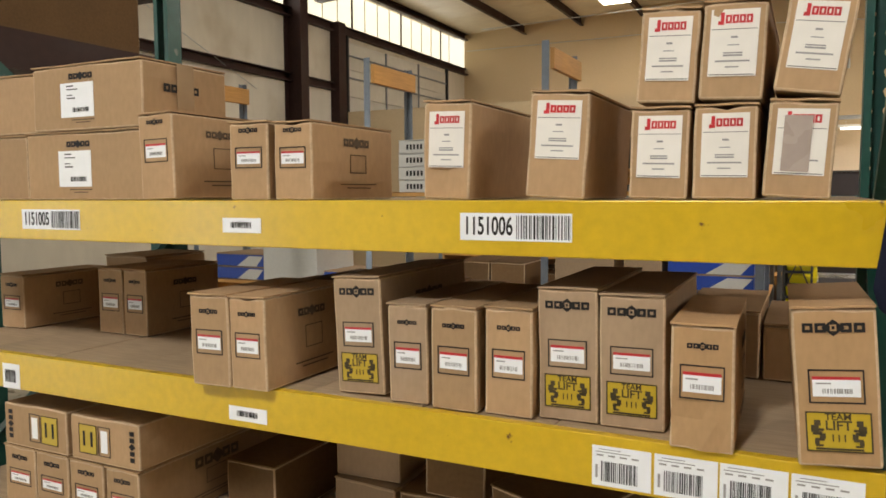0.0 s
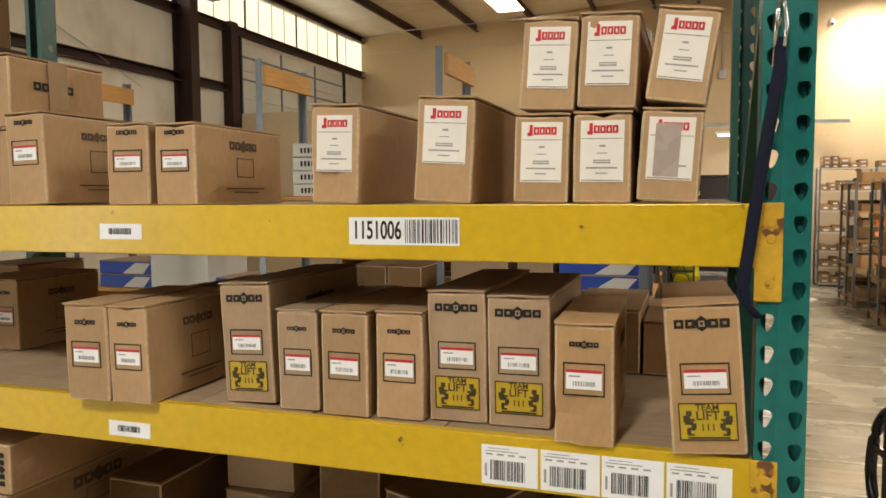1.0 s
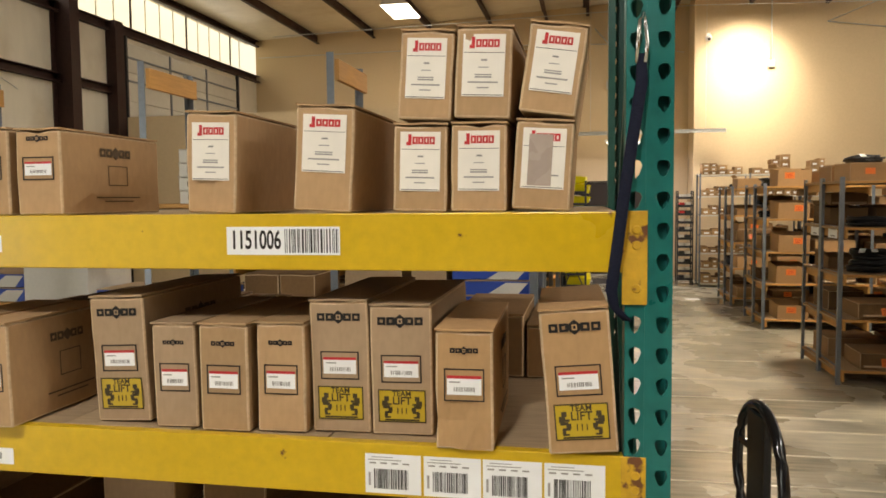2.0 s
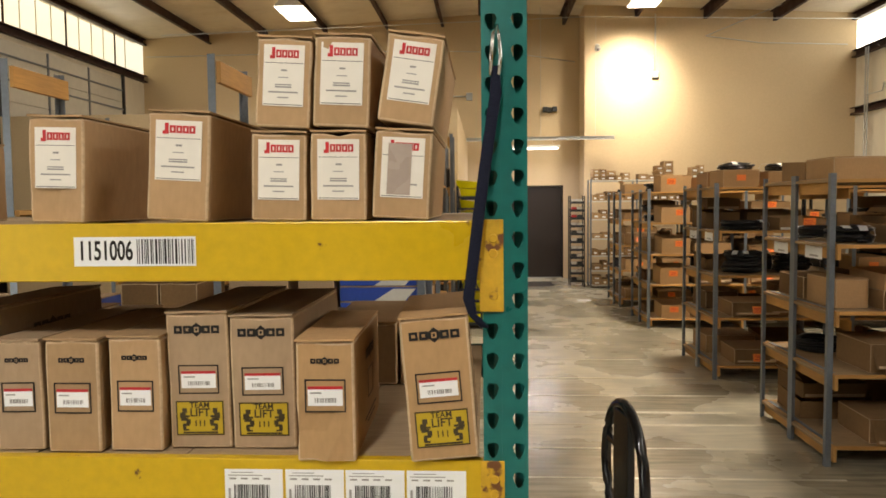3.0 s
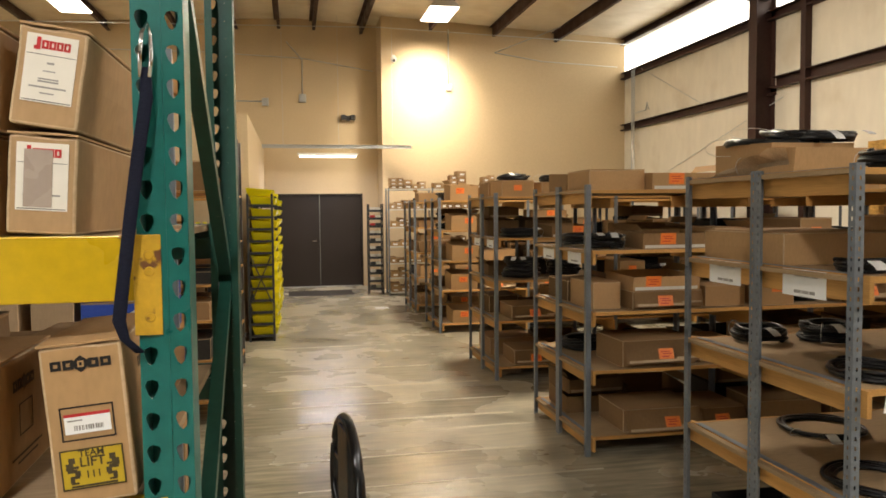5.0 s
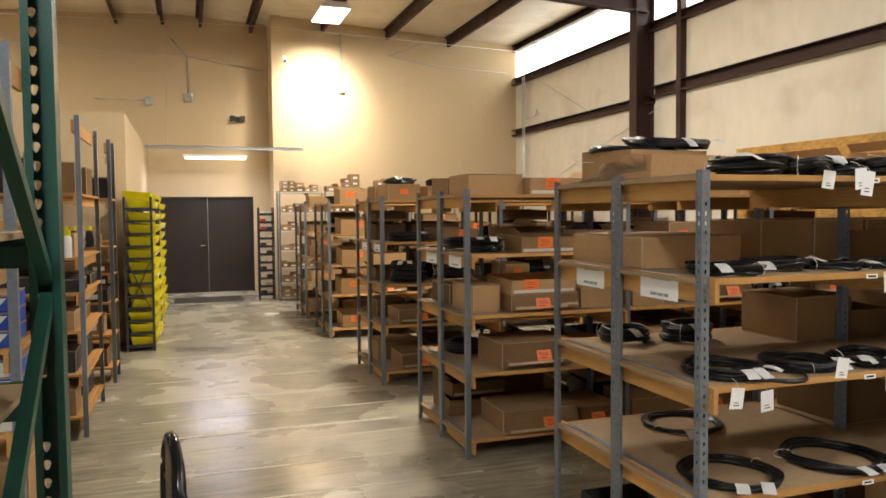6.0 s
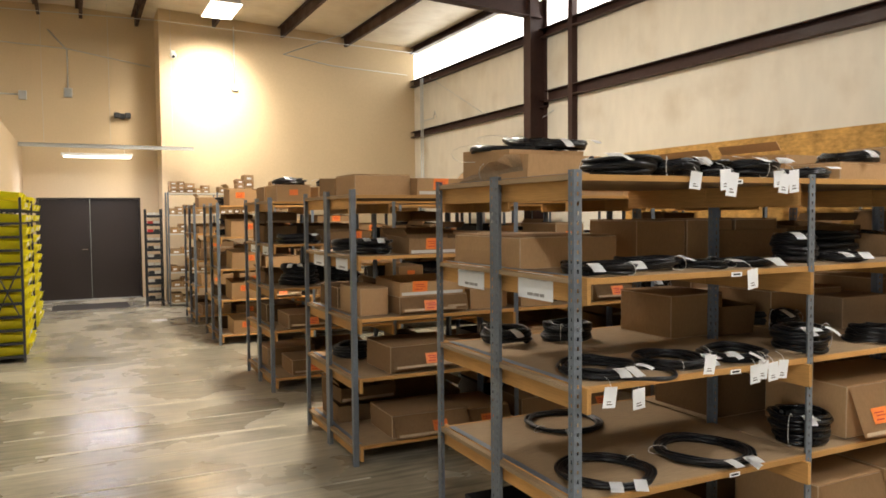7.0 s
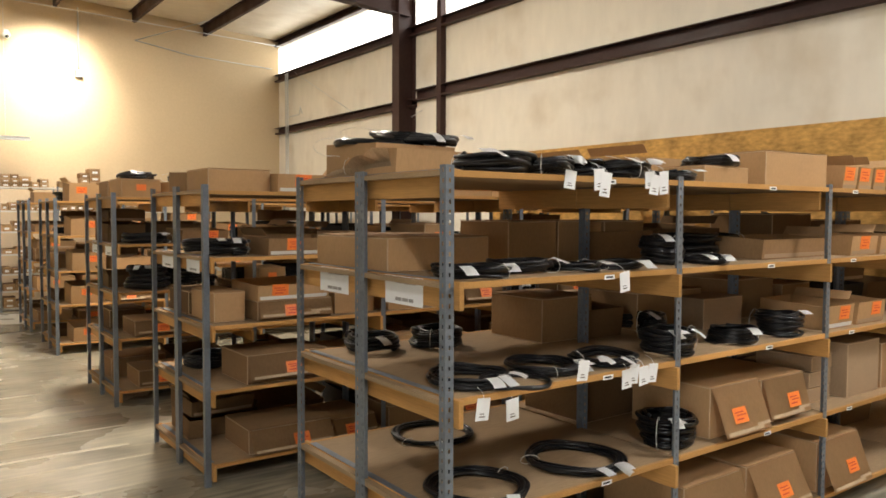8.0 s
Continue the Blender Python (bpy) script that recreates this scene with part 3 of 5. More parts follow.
SHELF_HI, SHELF_LO, SHELF_BASE = 1.786, 1.380, 0.935


def rack_post_mesh(height, material):
    bm = bmesh.new()
    n = int(height / 0.0508)
    to = lambda u, v, d: (u, d, v)
    holed_strip(bm, -0.0375, -0.006, 0.0508, n, TEAR, 0.0022, to)
    holed_strip(bm, 0.006, 0.0375, 0.0508, n, TEAR, 0.0022, to)
    hgt = n * 0.0508
    add_box(bm, -0.006, -0.002, 0, 0.006, 0.0015, hgt)
    for s in (-1, 1):
        add_box(bm, min(s * 0.0375, s * 0.0353), 0.0022, 0, max(s * 0.0375, s * 0.0353), 0.072, hgt)
        add_box(bm, min(s * 0.0353, s * 0.018), 0.0698, 0, max(s * 0.0353, s * 0.018), 0.072, hgt)
    return mesh_of(bm, "rack_post", material)


POST_TEAL, POST_GREEN = rack_post_mesh(3.3, TEAL), rack_post_mesh(3.3, GREEN)


def upright(x, front_mesh, label):
    fr = thing("rack_upright", pose(x, RACK_Y, 0), label, "rack upright", "rack uprights")
    part("front_post", front_mesh, None, fr)
    b = part("rear_post", POST_GREEN, None, fr)
    b.matrix_basis = pose(0, RACK_BACK - RACK_Y, 0, 0, 0, 180)
    for y in (0.0, RACK_BACK - RACK_Y):
        part("base_plate", box_bm(-0.06, y - 0.01 if y == 0 else y - 0.09, 0, 0.06, y + 0.09 if y == 0 else y + 0.01, 0.006), GREEN, fr)
    ya, yb = 0.072, RACK_BACK - RACK_Y - 0.072
    part("horizontal_brace", box_bm(-0.018, ya - 0.02, 0.06, 0.018, yb + 0.02, 0.098), GREEN, fr)
    for fz, rz in ((0.86, 0.12), (0.86, 1.60), (2.40, 1.66), (2.40, 3.15)):
        p = [(ya - 0.015, fz - 0.02), (ya - 0.015, fz + 0.022), (yb + 0.015, rz + 0.022), (yb + 0.015, rz - 0.02)]
        part("diagonal_brace", prism_bm(p, 0, -0.016, 0.016), GREEN, fr)
    return fr


upright(POST_R, POST_TEAL, "teal steel pallet rack upright with teardrop holes")
upright(POST_L, POST_GREEN, "green steel pallet rack upright with teardrop holes")


def rack_beam(y, z1, h, face, label, paint=None):
    """A stepped box beam between the posts with riveted end brackets; face is -1 at the front."""
    x0, x1 = POST_L + 0.0385, POST_R - 0.0385
    bm_ = thing("rack_beam", pose(0, y, 0), label, "rack beam", "rack beams")
    prof = [(0, z1 - h), (0.040, z1 - h), (0.040, z1 - 0.04), (0.022, z1 - 0.04), (0.022, z1), (0, z1)]
    if face > 0:
        prof = [(-a, b) for a, b in prof]
    b = prism_bm(prof, 0, x0, x1)
    bmesh.ops.bevel(b, geom=b.edges[:], offset=0.0022, segments=2, affect="EDGES", profile=0.5)
    part("beam", b, paint or YELLOW, bm_)
    for s, xb in ((1, x1), (-1, x0)):
        a0, a1 = sorted((xb - s * 0.004, xb + s * 0.036))
        br = part("bracket", box_bm(a0, -0.006 if face < 0 else 0.002, z1 - 0.152, a1, -0.002 if face < 0 else 0.006, z1 + 0.001, 0.0012), RUSTY if face < 0 else GREEN, bm_, "rust-worn yellow end bracket" if face < 0 else "")
        for zz in (0.03, 0.055, 0.125):
            q = bmesh.new()
            bmesh.ops.create_cone(q, cap_ends=True, segments=14, radius1=0.008, radius2=0.006, depth=0.003, matrix=pose(xb + s * 0.019, -0.0072 if face < 0 else 0.0072, z1 - zz, 90, 0, 0))
            part("rivet", q, RUSTY if face < 0 else GREEN, br)
    return bm_


for z1 in (SHELF_HI, SHELF_LO, SHELF_BASE):
    rack_beam(RACK_Y, z1, 0.100 if z1 == SHELF_HI else 0.095, -1, "yellow painted steel rack beam with chips and rust")
    rack_beam(RACK_BACK, z1, 0.1, 1, "dark green steel rack beam at the back", GREEN)

for z1 in (SHELF_HI, SHELF_LO, SHELF_BASE):
    deck = thing("rack_deck", pose(0, 0, z1 - 0.02), "worn brown board deck laid between rack beams", "shelf deck", "rack decks")
    xs = POST_L + 0.05
    k = 0
    while xs < POST_R - 0.06:
        wd = min(0.272, POST_R - 0.045 - xs)
        part("deck_board", box_bm(xs + 0.0015, RACK_Y + 0.0225, 0, xs + wd - 0.0015, RACK_BACK - 0.0225, 0.018 + 0.001 * (k % 2), 0.0015, 1), DECK, deck)
        xs += wd
        k += 1


def beam_label(x0, x1, z0, z1, words="", bars=(0.5, 1.0), name="location_label", label="white location label with number and barcode", tall=(0.08, 0.92)):
    lab = part(name, front_quads([(x0, z0, x1, z1)], RACK_Y - 0.0006, 0.0005), PAPER)
    tagged(lab, label, "label", "labels on the rack beams")
    w, h = x1 - x0, z1 - z0
    part("barcode", front_quads(barcode(x0 + w * bars[0], z0 + h * tall[0], x0 + w * bars[1] - 0.003, z0 + h * tall[1]), RACK_Y - 0.0012, 0.0004), INK, lab)
    if words:
        t = part("number", text_mesh(words, h * 0.92, INK), INK, lab)
        t.matrix_basis = pose(x0 + w * 0.262, RACK_Y - 0.0014, (z0 + z1) / 2, 90, 0, 0) @ Matrix.Diagonal((0.60, 1, 1, 1))
    return lab


beam_label(-0.421, -0.208, 1.713, 1.763, "1151006", (0.52, 1.0))
beam_label(-1.665, -1.448, 1.713, 1.763, "1151005", (0.52, 1.0))
for x0, z0 in ((-0.993, 1.716), (-0.989, 1.300)):
    beam_label(x0, x0 + 0.106, z0, z0 + 0.032, "", (0.22, 0.78), "small_label", "small white barcode label", (0.32, 0.72))
beam_label(-1.775, -1.705, 1.285, 1.352, "", (0.15, 0.8), "small_label", "small white barcode label", (0.25, 0.75))
for i, x0 in enumerate((-0.169, -0.063, 0.041, 0.146)):
    lab = beam_label(x0, x0 + 0.101, 1.291, 1.362, "", (0.16, 0.80), "paper_tag", "white paper barcode tag, curling and torn", (0.12, 0.62))
    part("fine_print", front_quads([(x0 + 0.012, 1.3555, x0 + 0.05, 1.3568), (x0 + 0.006, 1.3505, x0 + 0.066, 1.352)] + [(x0 + 0.008 + 0.02 * k, 1.344, x0 + 0.02 + 0.02 * k, 1.3468) for k in range(4)] + [(x0 + 0.006, 1.305, x0 + 0.010, 1.328)], RACK_Y - 0.0012, 0.0004), GREYPRINT, lab)

# cartons on the upper level
ZU = SHELF_HI + 0.0005
wide = [(-1.467, 1.40, ZU, 0.415, 0.34, 0.166), (-1.443, 1.395, ZU + 0.1735, 0.386, 0.28, 0.156), (-1.895, 1.42, ZU, 0.38, 0.34, 0.166), (-1.850, 1.42, ZU + 0.1735, 0.38, 0.34, 0.150)]
for i, (x, y, z, w, d, h) in enumerate(wide):
    b = carton_part(carton_body(w, d, h, 0, 50 + i), CARD)
    b.matrix_world = pose(x, y, z)
    tagged(b, "wide brown cardboard carton with white packing label", "carton", "brown cartons on the rack")
    part("top_flap", flap_bm(w, d, h), CARD, b)
    q = front_quads(logo_quads(-0.015, h * 0.84, 0.085), -0.001)
    diamond(q, -0.015, h * 0.84, 0.013, -0.0012)
    part("printed_mark", q, INK, b)
    lab = part("label", front_quads([(-0.088, h * 0.20, 0.030, h * 0.74)], -0.001), PAPER, b, "white packing label")
    part("fine_print", front_quads([(-0.065, h * 0.68, -0.04, h * 0.70), (-0.065, h * 0.63, -0.025, h * 0.645), (-0.065, h * 0.54, -0.045, h * 0.555), (-0.065, h * 0.49, -0.035, h * 0.51)] + barcode(-0.045, h * 0.28, 0.012, h * 0.35), -0.0016, 0.0004), INK, lab)
    part("fine_print", front_quads([(-0.05, h * 0.15, 0.03, h * 0.165), (-0.035, h * 0.11, 0.015, h * 0.125)], -0.001), INK_SOFT, b)
    q = front_quads(logo_quads(d * 0.42, h * 0.62, d * 0.42), 0)
    sp = part("side_print", q, INK, b)
    sp.matrix_basis = pose(w / 2 + 0.006, 0, 0, 0, 0, 90)
    tp = part("tape", front_quads([(d * 0.36, h * 0.3, d * 0.56, h + 0.003)], 0), TAPE, b, "brown packing tape")
    tp.matrix_basis = pose(w / 2 + 0.0075, 0, 0, 0, 0, 90)

TOPS = (0.91, 0.555)
bearing_carton(-1.198, 1.385, ZU, 0.105, 0.30, 0.196, seed=3, tilt=-1.6, high=(0.91, 0.575), label="narrow brown cardboard carton beside the wide cartons")
bearing_carton(-0.929, 1.385, ZU, 0.105, 0.34, 0.164, seed=4, high=TOPS)
bearing_carton(-0.812, 1.385, ZU, 0.096, 0.33, 0.160, seed=5, high=TOPS)
paper_label_carton(-0.459, 1.385, ZU, 0.097, 0.34, 0.180, seed=6, dent=0.006, tilt=1.8, span=(0.33, 0.91))
paper_label_carton(-0.246, 1.385, ZU, 0.107, 0.34, 0.183, seed=7, tilt=3.4, span=(0.375, 0.93))
for i, x in enumerate((-0.069, 0.034, 0.139)):
    paper_label_carton(x, 1.385, ZU, (0.094, 0.095, 0.096)[i], 0.40, (0.147, 0.147, 0.146)[i], seed=10 + i, worn=i == 2, tilt=(1.8, 1.0, 3.6)[i])
paper_label_carton(-0.058, 1.380, ZU + 0.1555, 0.092, 0.40, 0.147, seed=14, tilt=3.4)
paper_label_carton(0.041, 1.380, ZU + 0.1555, 0.095, 0.40, 0.149, seed=15, tilt=2.9)
paper_label_carton(0.150, 1.375, ZU + 0.1545, 0.094, 0.42, 0.144, seed=16, tilt=8.5)

# cartons on the middle level
ZL = SHELF_LO + 0.0005
bearing_carton(-2.095, 1.62, ZL, 0.112, 0.32, 0.165, seed=20, label="narrow brown cardboard carton set back on the deck")
for x, w, k in ((-1.730, 0.103, 21), (-1.627, 0.093, 22)):
    bearing_carton(x, 1.685, ZL, w, 0.30, 0.194, seed=k, label="narrow brown cardboard carton set back on the deck")
bearing_carton(-1.006, 1.335, ZL, 0.107, 0.32, 0.198, seed=23, tilt=-1.0)
bearing_carton(-0.904, 1.340, ZL, 0.096, 0.32, 0.197, seed=24, tilt=-1.0)
bearing_carton(-0.670, 1.415, ZL, 0.114, 0.42, 0.242, True, CARD_GREY, tilt=-2.4, seed=25)
bearing_carton(-0.549, 1.400, ZL, 0.088, 0.38, 0.196, False, CARD_GREY, tilt=-1.0, seed=26)
bearing_carton(-0.447, 1.393, ZL, 0.096, 0.38, 0.199, seed=27)
bearing_carton(-0.338, 1.403, ZL, 0.094, 0.38, 0.202, seed=28)
bearing_carton(-0.228, 1.420, ZL, 0.111, 0.40, 0.242, True, CARD_GREY, tilt=-0.8, seed=29)
bearing_carton(-0.112, 1.420, ZL, 0.114, 0.40, 0.236, True, CARD_GREY, tilt=-0.8, seed=30)
bearing_carton(0.012, 1.356, ZL, 0.099, 0.34, 0.204, False, CARD_ORANGE, yaw=1.5, seed=31, dent=0.008, high=(0.845, 0.555), label="orange-brown cardboard carton with a crushed lower corner")
bearing_carton(0.213, 1.358, ZL, 0.114, 0.30, 0.240, True, CARD_ORANGE, tilt=-4.6, yaw=2, seed=32, label="leaning orange-brown carton with yellow lifting sticker")
# ---------- shelving rows ----------
def angle_post_mesh(h, mirror=1, slots=True):
    bm = bmesh.new()
    n = int(h / 0.0381)
    w = 0.038
    if slots:
        holed_strip(bm, 0.004, w - 0.004, 0.0381, n, SLOT, 0.002, lambda u, v, d: (u * mirror, d, v))
        holed_strip(bm, 0.004, w - 0.004, 0.0381, n, SLOT, 0.002, lambda u, v, d: (d * mirror, u, v))
        for a, b in ((0.0, 0.004), (w - 0.004, w)):
            add_box(bm, min(a * mirror, b * mirror), 0, 0, max(a * mirror, b * mirror), 0.002, n * 0.0381)
            add_box(bm, min(0, 0.002 * mirror), max(a, 0.002), 0, max(0, 0.002 * mirror), b, n * 0.0381)
    else:
        add_box(bm, min(0, w * mirror), 0, 0, max(0, w * mirror), 0.003, h)
        add_box(bm, min(0, 0.003 * mirror), 0.003, 0, max(0, 0.003 * mirror), w, h)
    return mesh_of(bm, "shelf_post", STEEL)


POST_NEAR = {1: angle_post_mesh(1.99, 1), -1: angle_post_mesh(1.99, -1)}
POST_FAR = {1: angle_post_mesh(1.99, 1, False), -1: angle_post_mesh(1.99, -1, False)}


def shelf_row(xs, y0, depth, levels, posts, label, plank=0.105, group="shelving rows"):
    """Back-to-back shelving: posts at each line of xs, decks between, planks on edge across the ends."""
    row = thing("shelving_unit", pose(0, 0, 0), label, "shelving", group)
    mid = y0 + depth / 2
    end = min(xs, key=lambda x: abs(x - 1.2))
    for x in xs:
        for y, s in ((y0, 1), (mid - 0.001, -1), (mid + 0.001, 1), (y0 + depth, -1)):
            mir = 1 if x == xs[0] else -1
            ob = part("post", posts[mir * (1 if s > 0 else -1) if x != xs[0] else (1 if s > 0 else -1)], None, row)
            ob.matrix_basis = pose(x, y, 0, 0, 0, 0 if s > 0 else 180)
    for z in levels:
        for xa, xb in zip(xs, xs[1:]):
            part("deck", box_bm(xa + 0.006, y0 + 0.024, z - 0.019, xb - 0.006, y0 + depth - 0.024, z), PLY, row)
            part("front_edge", box_bm(xa + 0.01, y0 + 0.004, z - 0.024, xb - 0.01, y0 + 0.023, z + 0.001, 0.001, 1), WOOD, row)
            part("back_edge", box_bm(xa + 0.01, y0 + depth - 0.023, z - 0.024, xb - 0.01, y0 + depth - 0.004, z + 0.001, 0.001, 1), WOOD, row)
        for x in xs:
            s = 1 if x == xs[0] else -1
            for ya, yb in ((y0 - 0.03 if z < 1.8 else y0 + 0.045, mid - 0.002), (mid + 0.002, y0 + depth + 0.012)):
                if x in (xs[0], xs[-1]):
                    a, b = sorted((x + s * 0.0405, x + s * 0.0625))
                    top = z + 0.006
                else:
                    a, b, top = x - 0.0625, x - 0.0405, z - 0.0245
                part("end_plank", box_bm(a, ya, top - plank, b, yb, top, 0.0015, 1), WOOD, row)
            if x == xs[0]:
                part("edge_trim", box_bm(x + 0.041, y0 + 0.05, z + 0.0065, x + 0.075, y0 + depth - 0.05, z + 0.0085), STEEL, row, "grey steel edge strip")
    return row


LEVELS = (0.15, 0.65, 1.115, 1.55, 1.962)
ROW_X = [2.57, 3.95, 5.34, 6.72, 8.10]
ROWS_Y = [2.62, 5.26, 7.78, 10.9, 13.2]
shelf_row(ROW_X, ROWS_Y[0], 1.245, LEVELS, POST_NEAR, "grey steel and plywood shelving row stocked with hose coils")
for i, y in enumerate(ROWS_Y[1:]):
    shelf_row(ROW_X, y, 1.22, (0.14, 0.63, 1.06, 1.51, 1.95), POST_FAR, "grey steel and plywood shelving row full of open cartons")


# ---------- goods ----------
def open_bin(x, y, z, w, d, h, yaw=0.0, sticker=True, tint=None, seed=0, label="", lip=0.35, strip=True):
    """An open-topped cardboard bin: four thin walls, a floor, a front flap hanging out, a sticker."""
    r = random.Random(seed)
    bm = bmesh.new()
    t = 0.005
    fh = h * (1 - lip * 0.4)
    v = add_box(bm, -w / 2, 0, 0, w / 2, d, h)
    for q in (v[4], v[5]):
        q.co.z, q.co.y = fh, -h * 0.10
    bmesh.ops.delete(bm, geom=[f for f in bm.faces if f.normal.z > 0.5 or all(p in f.verts for p in v[4:])], context="FACES_ONLY")
    bmesh.ops.solidify(bm, geom=bm.faces[:], thickness=t)
    flap = r.choice((-1, 1)) if r.random() < 0.6 else 0
    ob = part("carton_bin", bm, tint or CARD_OLD)
    ob.matrix_world = pose(x, y, z, 0, 0, yaw)
    tagged(ob, label or "open cardboard bin with orange sticker on a wooden shelf", "carton", "cartons on the shelving rows")
    if flap:
        fb = bmesh.new()
        q = add_box(fb, min(flap * w / 2, flap * (w / 2 - t)), 0.02, h + 0.001, max(flap * w / 2, flap * (w / 2 - t)), d - 0.02, h + 0.05)
        for p in q[4:]:
            p.co.x += flap * 0.04
        part("flap", fb, tint or CARD_OLD, ob)
    lean = -math.degrees(math.atan2(h * 0.10, fh))
    if sticker:
        s = part("sticker", front_quads([(-0.062, -0.042, 0.062, 0.042)], 0, 0.001), ORANGE, ob, "orange stock sticker")
        s.matrix_basis = pose(r.uniform(-0.06, 0.06) * w / 0.3, -h * 0.10 * 0.62 - 0.001, fh * 0.66, -lean, 0, r.uniform(-0.5, 0.5))
        q = part("sticker_print", front_quads([(-0.044, 0.014, 0.03, 0.018), (-0.03, -0.002, 0.044, 0.002), (-0.04, -0.022, 0.02, -0.017)], -0.0011, 0.0005), RED, s)
    # pale strip painted for the light that catches the flap's lower edge
    if strip:
        s = part("pale_edge", front_quads([(-w * 0.47, 0.006, w * 0.47, 0.03)], 0, 0.001), CARD_GREY if not strip == 2 else WHITECARD, ob)
        s.matrix_basis = pose(0, -0.0012, 0, -lean, 0, 0)
    return ob


def flap_carton(x, y, z, w, d, h, yaw=0.0, sticker=True, tint=None, seed=0, label="", lip=0.3, strip=True):
    """A closed carton whose front flap hangs loose and slopes outwards, its lower edge torn, with a pale strip for the
    light on it.
    """
    r = random.Random(seed)
    board = tint or CARD_OLD
    ob = part("carton", carton_body(w, d, h, 0, seed), board)
    ob.data.materials.append(CARD_EDGE)
    ob.matrix_world = pose(x, y, z, 0, 0, yaw)
    tagged(ob, label or "closed cardboard carton with a loose sloping front flap on a shelf", "carton", "cartons on the shelving rows")
    part("top_flap", flap_bm(w, d, h), board, ob)
    drop, out = h * r.uniform(0.80, 0.93), h * r.uniform(0.20, lip + 0.22)
    length = math.hypot(drop, out)
    lean = math.degrees(math.atan2(out, drop))
    n = 6
    bm = bmesh.new()
    cols = []
    for i in range(n + 1):
        u = -w * 0.49 + w * 0.98 * i / n
        bot = -length + r.uniform(0, 0.012)
        cols.append([bm.verts.new((u, yy, zz)) for yy, zz in ((0, 0), (0.003 * math.sin(i * 1.1 + seed), bot * 0.5), (0, bot))])
    for a, b in zip(cols, cols[1:]):
        for k in range(2):
            bm.faces.new((a[k], a[k + 1], b[k + 1], b[k]))
    bmesh.ops.solidify(bm, geom=bm.faces[:], thickness=0.004)
    flap = part("front_flap", bm, board, ob, "loose sloping front flap")
    flap.matrix_basis = pose(0, -0.008, h - 0.002, -lean, 0, 0)
    if strip:
        part("pale_edge", front_quads([(-w * 0.46, -length + 0.012, w * 0.30, -length + 0.030), (w * 0.18, -length + 0.030, w * 0.46, -length + 0.045)], -0.006, 0.001), CARD_EDGE, flap, "torn edge, pale for the light on it")
    if sticker:
        sx = r.uniform(-0.12, 0.12) * w
        s = part("sticker", front_quads([(sx - 0.06, -length * 0.62 - 0.035, sx + 0.06, -length * 0.62 + 0.045)], -0.0062, 0.001), ORANGE, flap, "orange stock sticker")
        z1 = -length * 0.62
        part("sticker_print", front_quads([(sx - 0.044, z1 + 0.018, sx + 0.03, z1 + 0.023), (sx - 0.03, z1 + 0.003, sx + 0.044, z1 + 0.008), (sx - 0.04, z1 - 0.018, sx + 0.02, z1 - 0.012)], -0.0075, 0.0005), RED, s)
    return ob


def plain_carton(x, y, z, w, d, h, yaw=0.0, tint=None, sticker=False, seed=0, name="carton", label="", paper=False, category="carton"):
    ob = part(name, carton_body(w, d, h, 0, seed), tint or CARD_OLD)
    ob.data.materials.append(CARD_EDGE if name != "white_carton" else WHITECARD)
    ob.matrix_world = pose(x, y, z, 0, 0, yaw)
    tagged(ob, label or "plain brown cardboard carton on a shelf", category, "cartons on the shelving rows")
    part("top_flap", flap_bm(w, d, h), tint or CARD_OLD, ob)
    if sticker:
        s = part("sticker", front_quads([(-0.045, h * 0.55 - 0.03, 0.045, h * 0.55 + 0.03)], -0.001, 0.001), ORANGE, ob, "orange stock sticker")
    if paper:
        part("label", front_quads([(-w * 0.25, h * 0.25, w * 0.25, h * 0.6)], -0.001, 0.001), PAPER, ob, "small white label")
    return ob


COIL_RNG = random.Random(21)


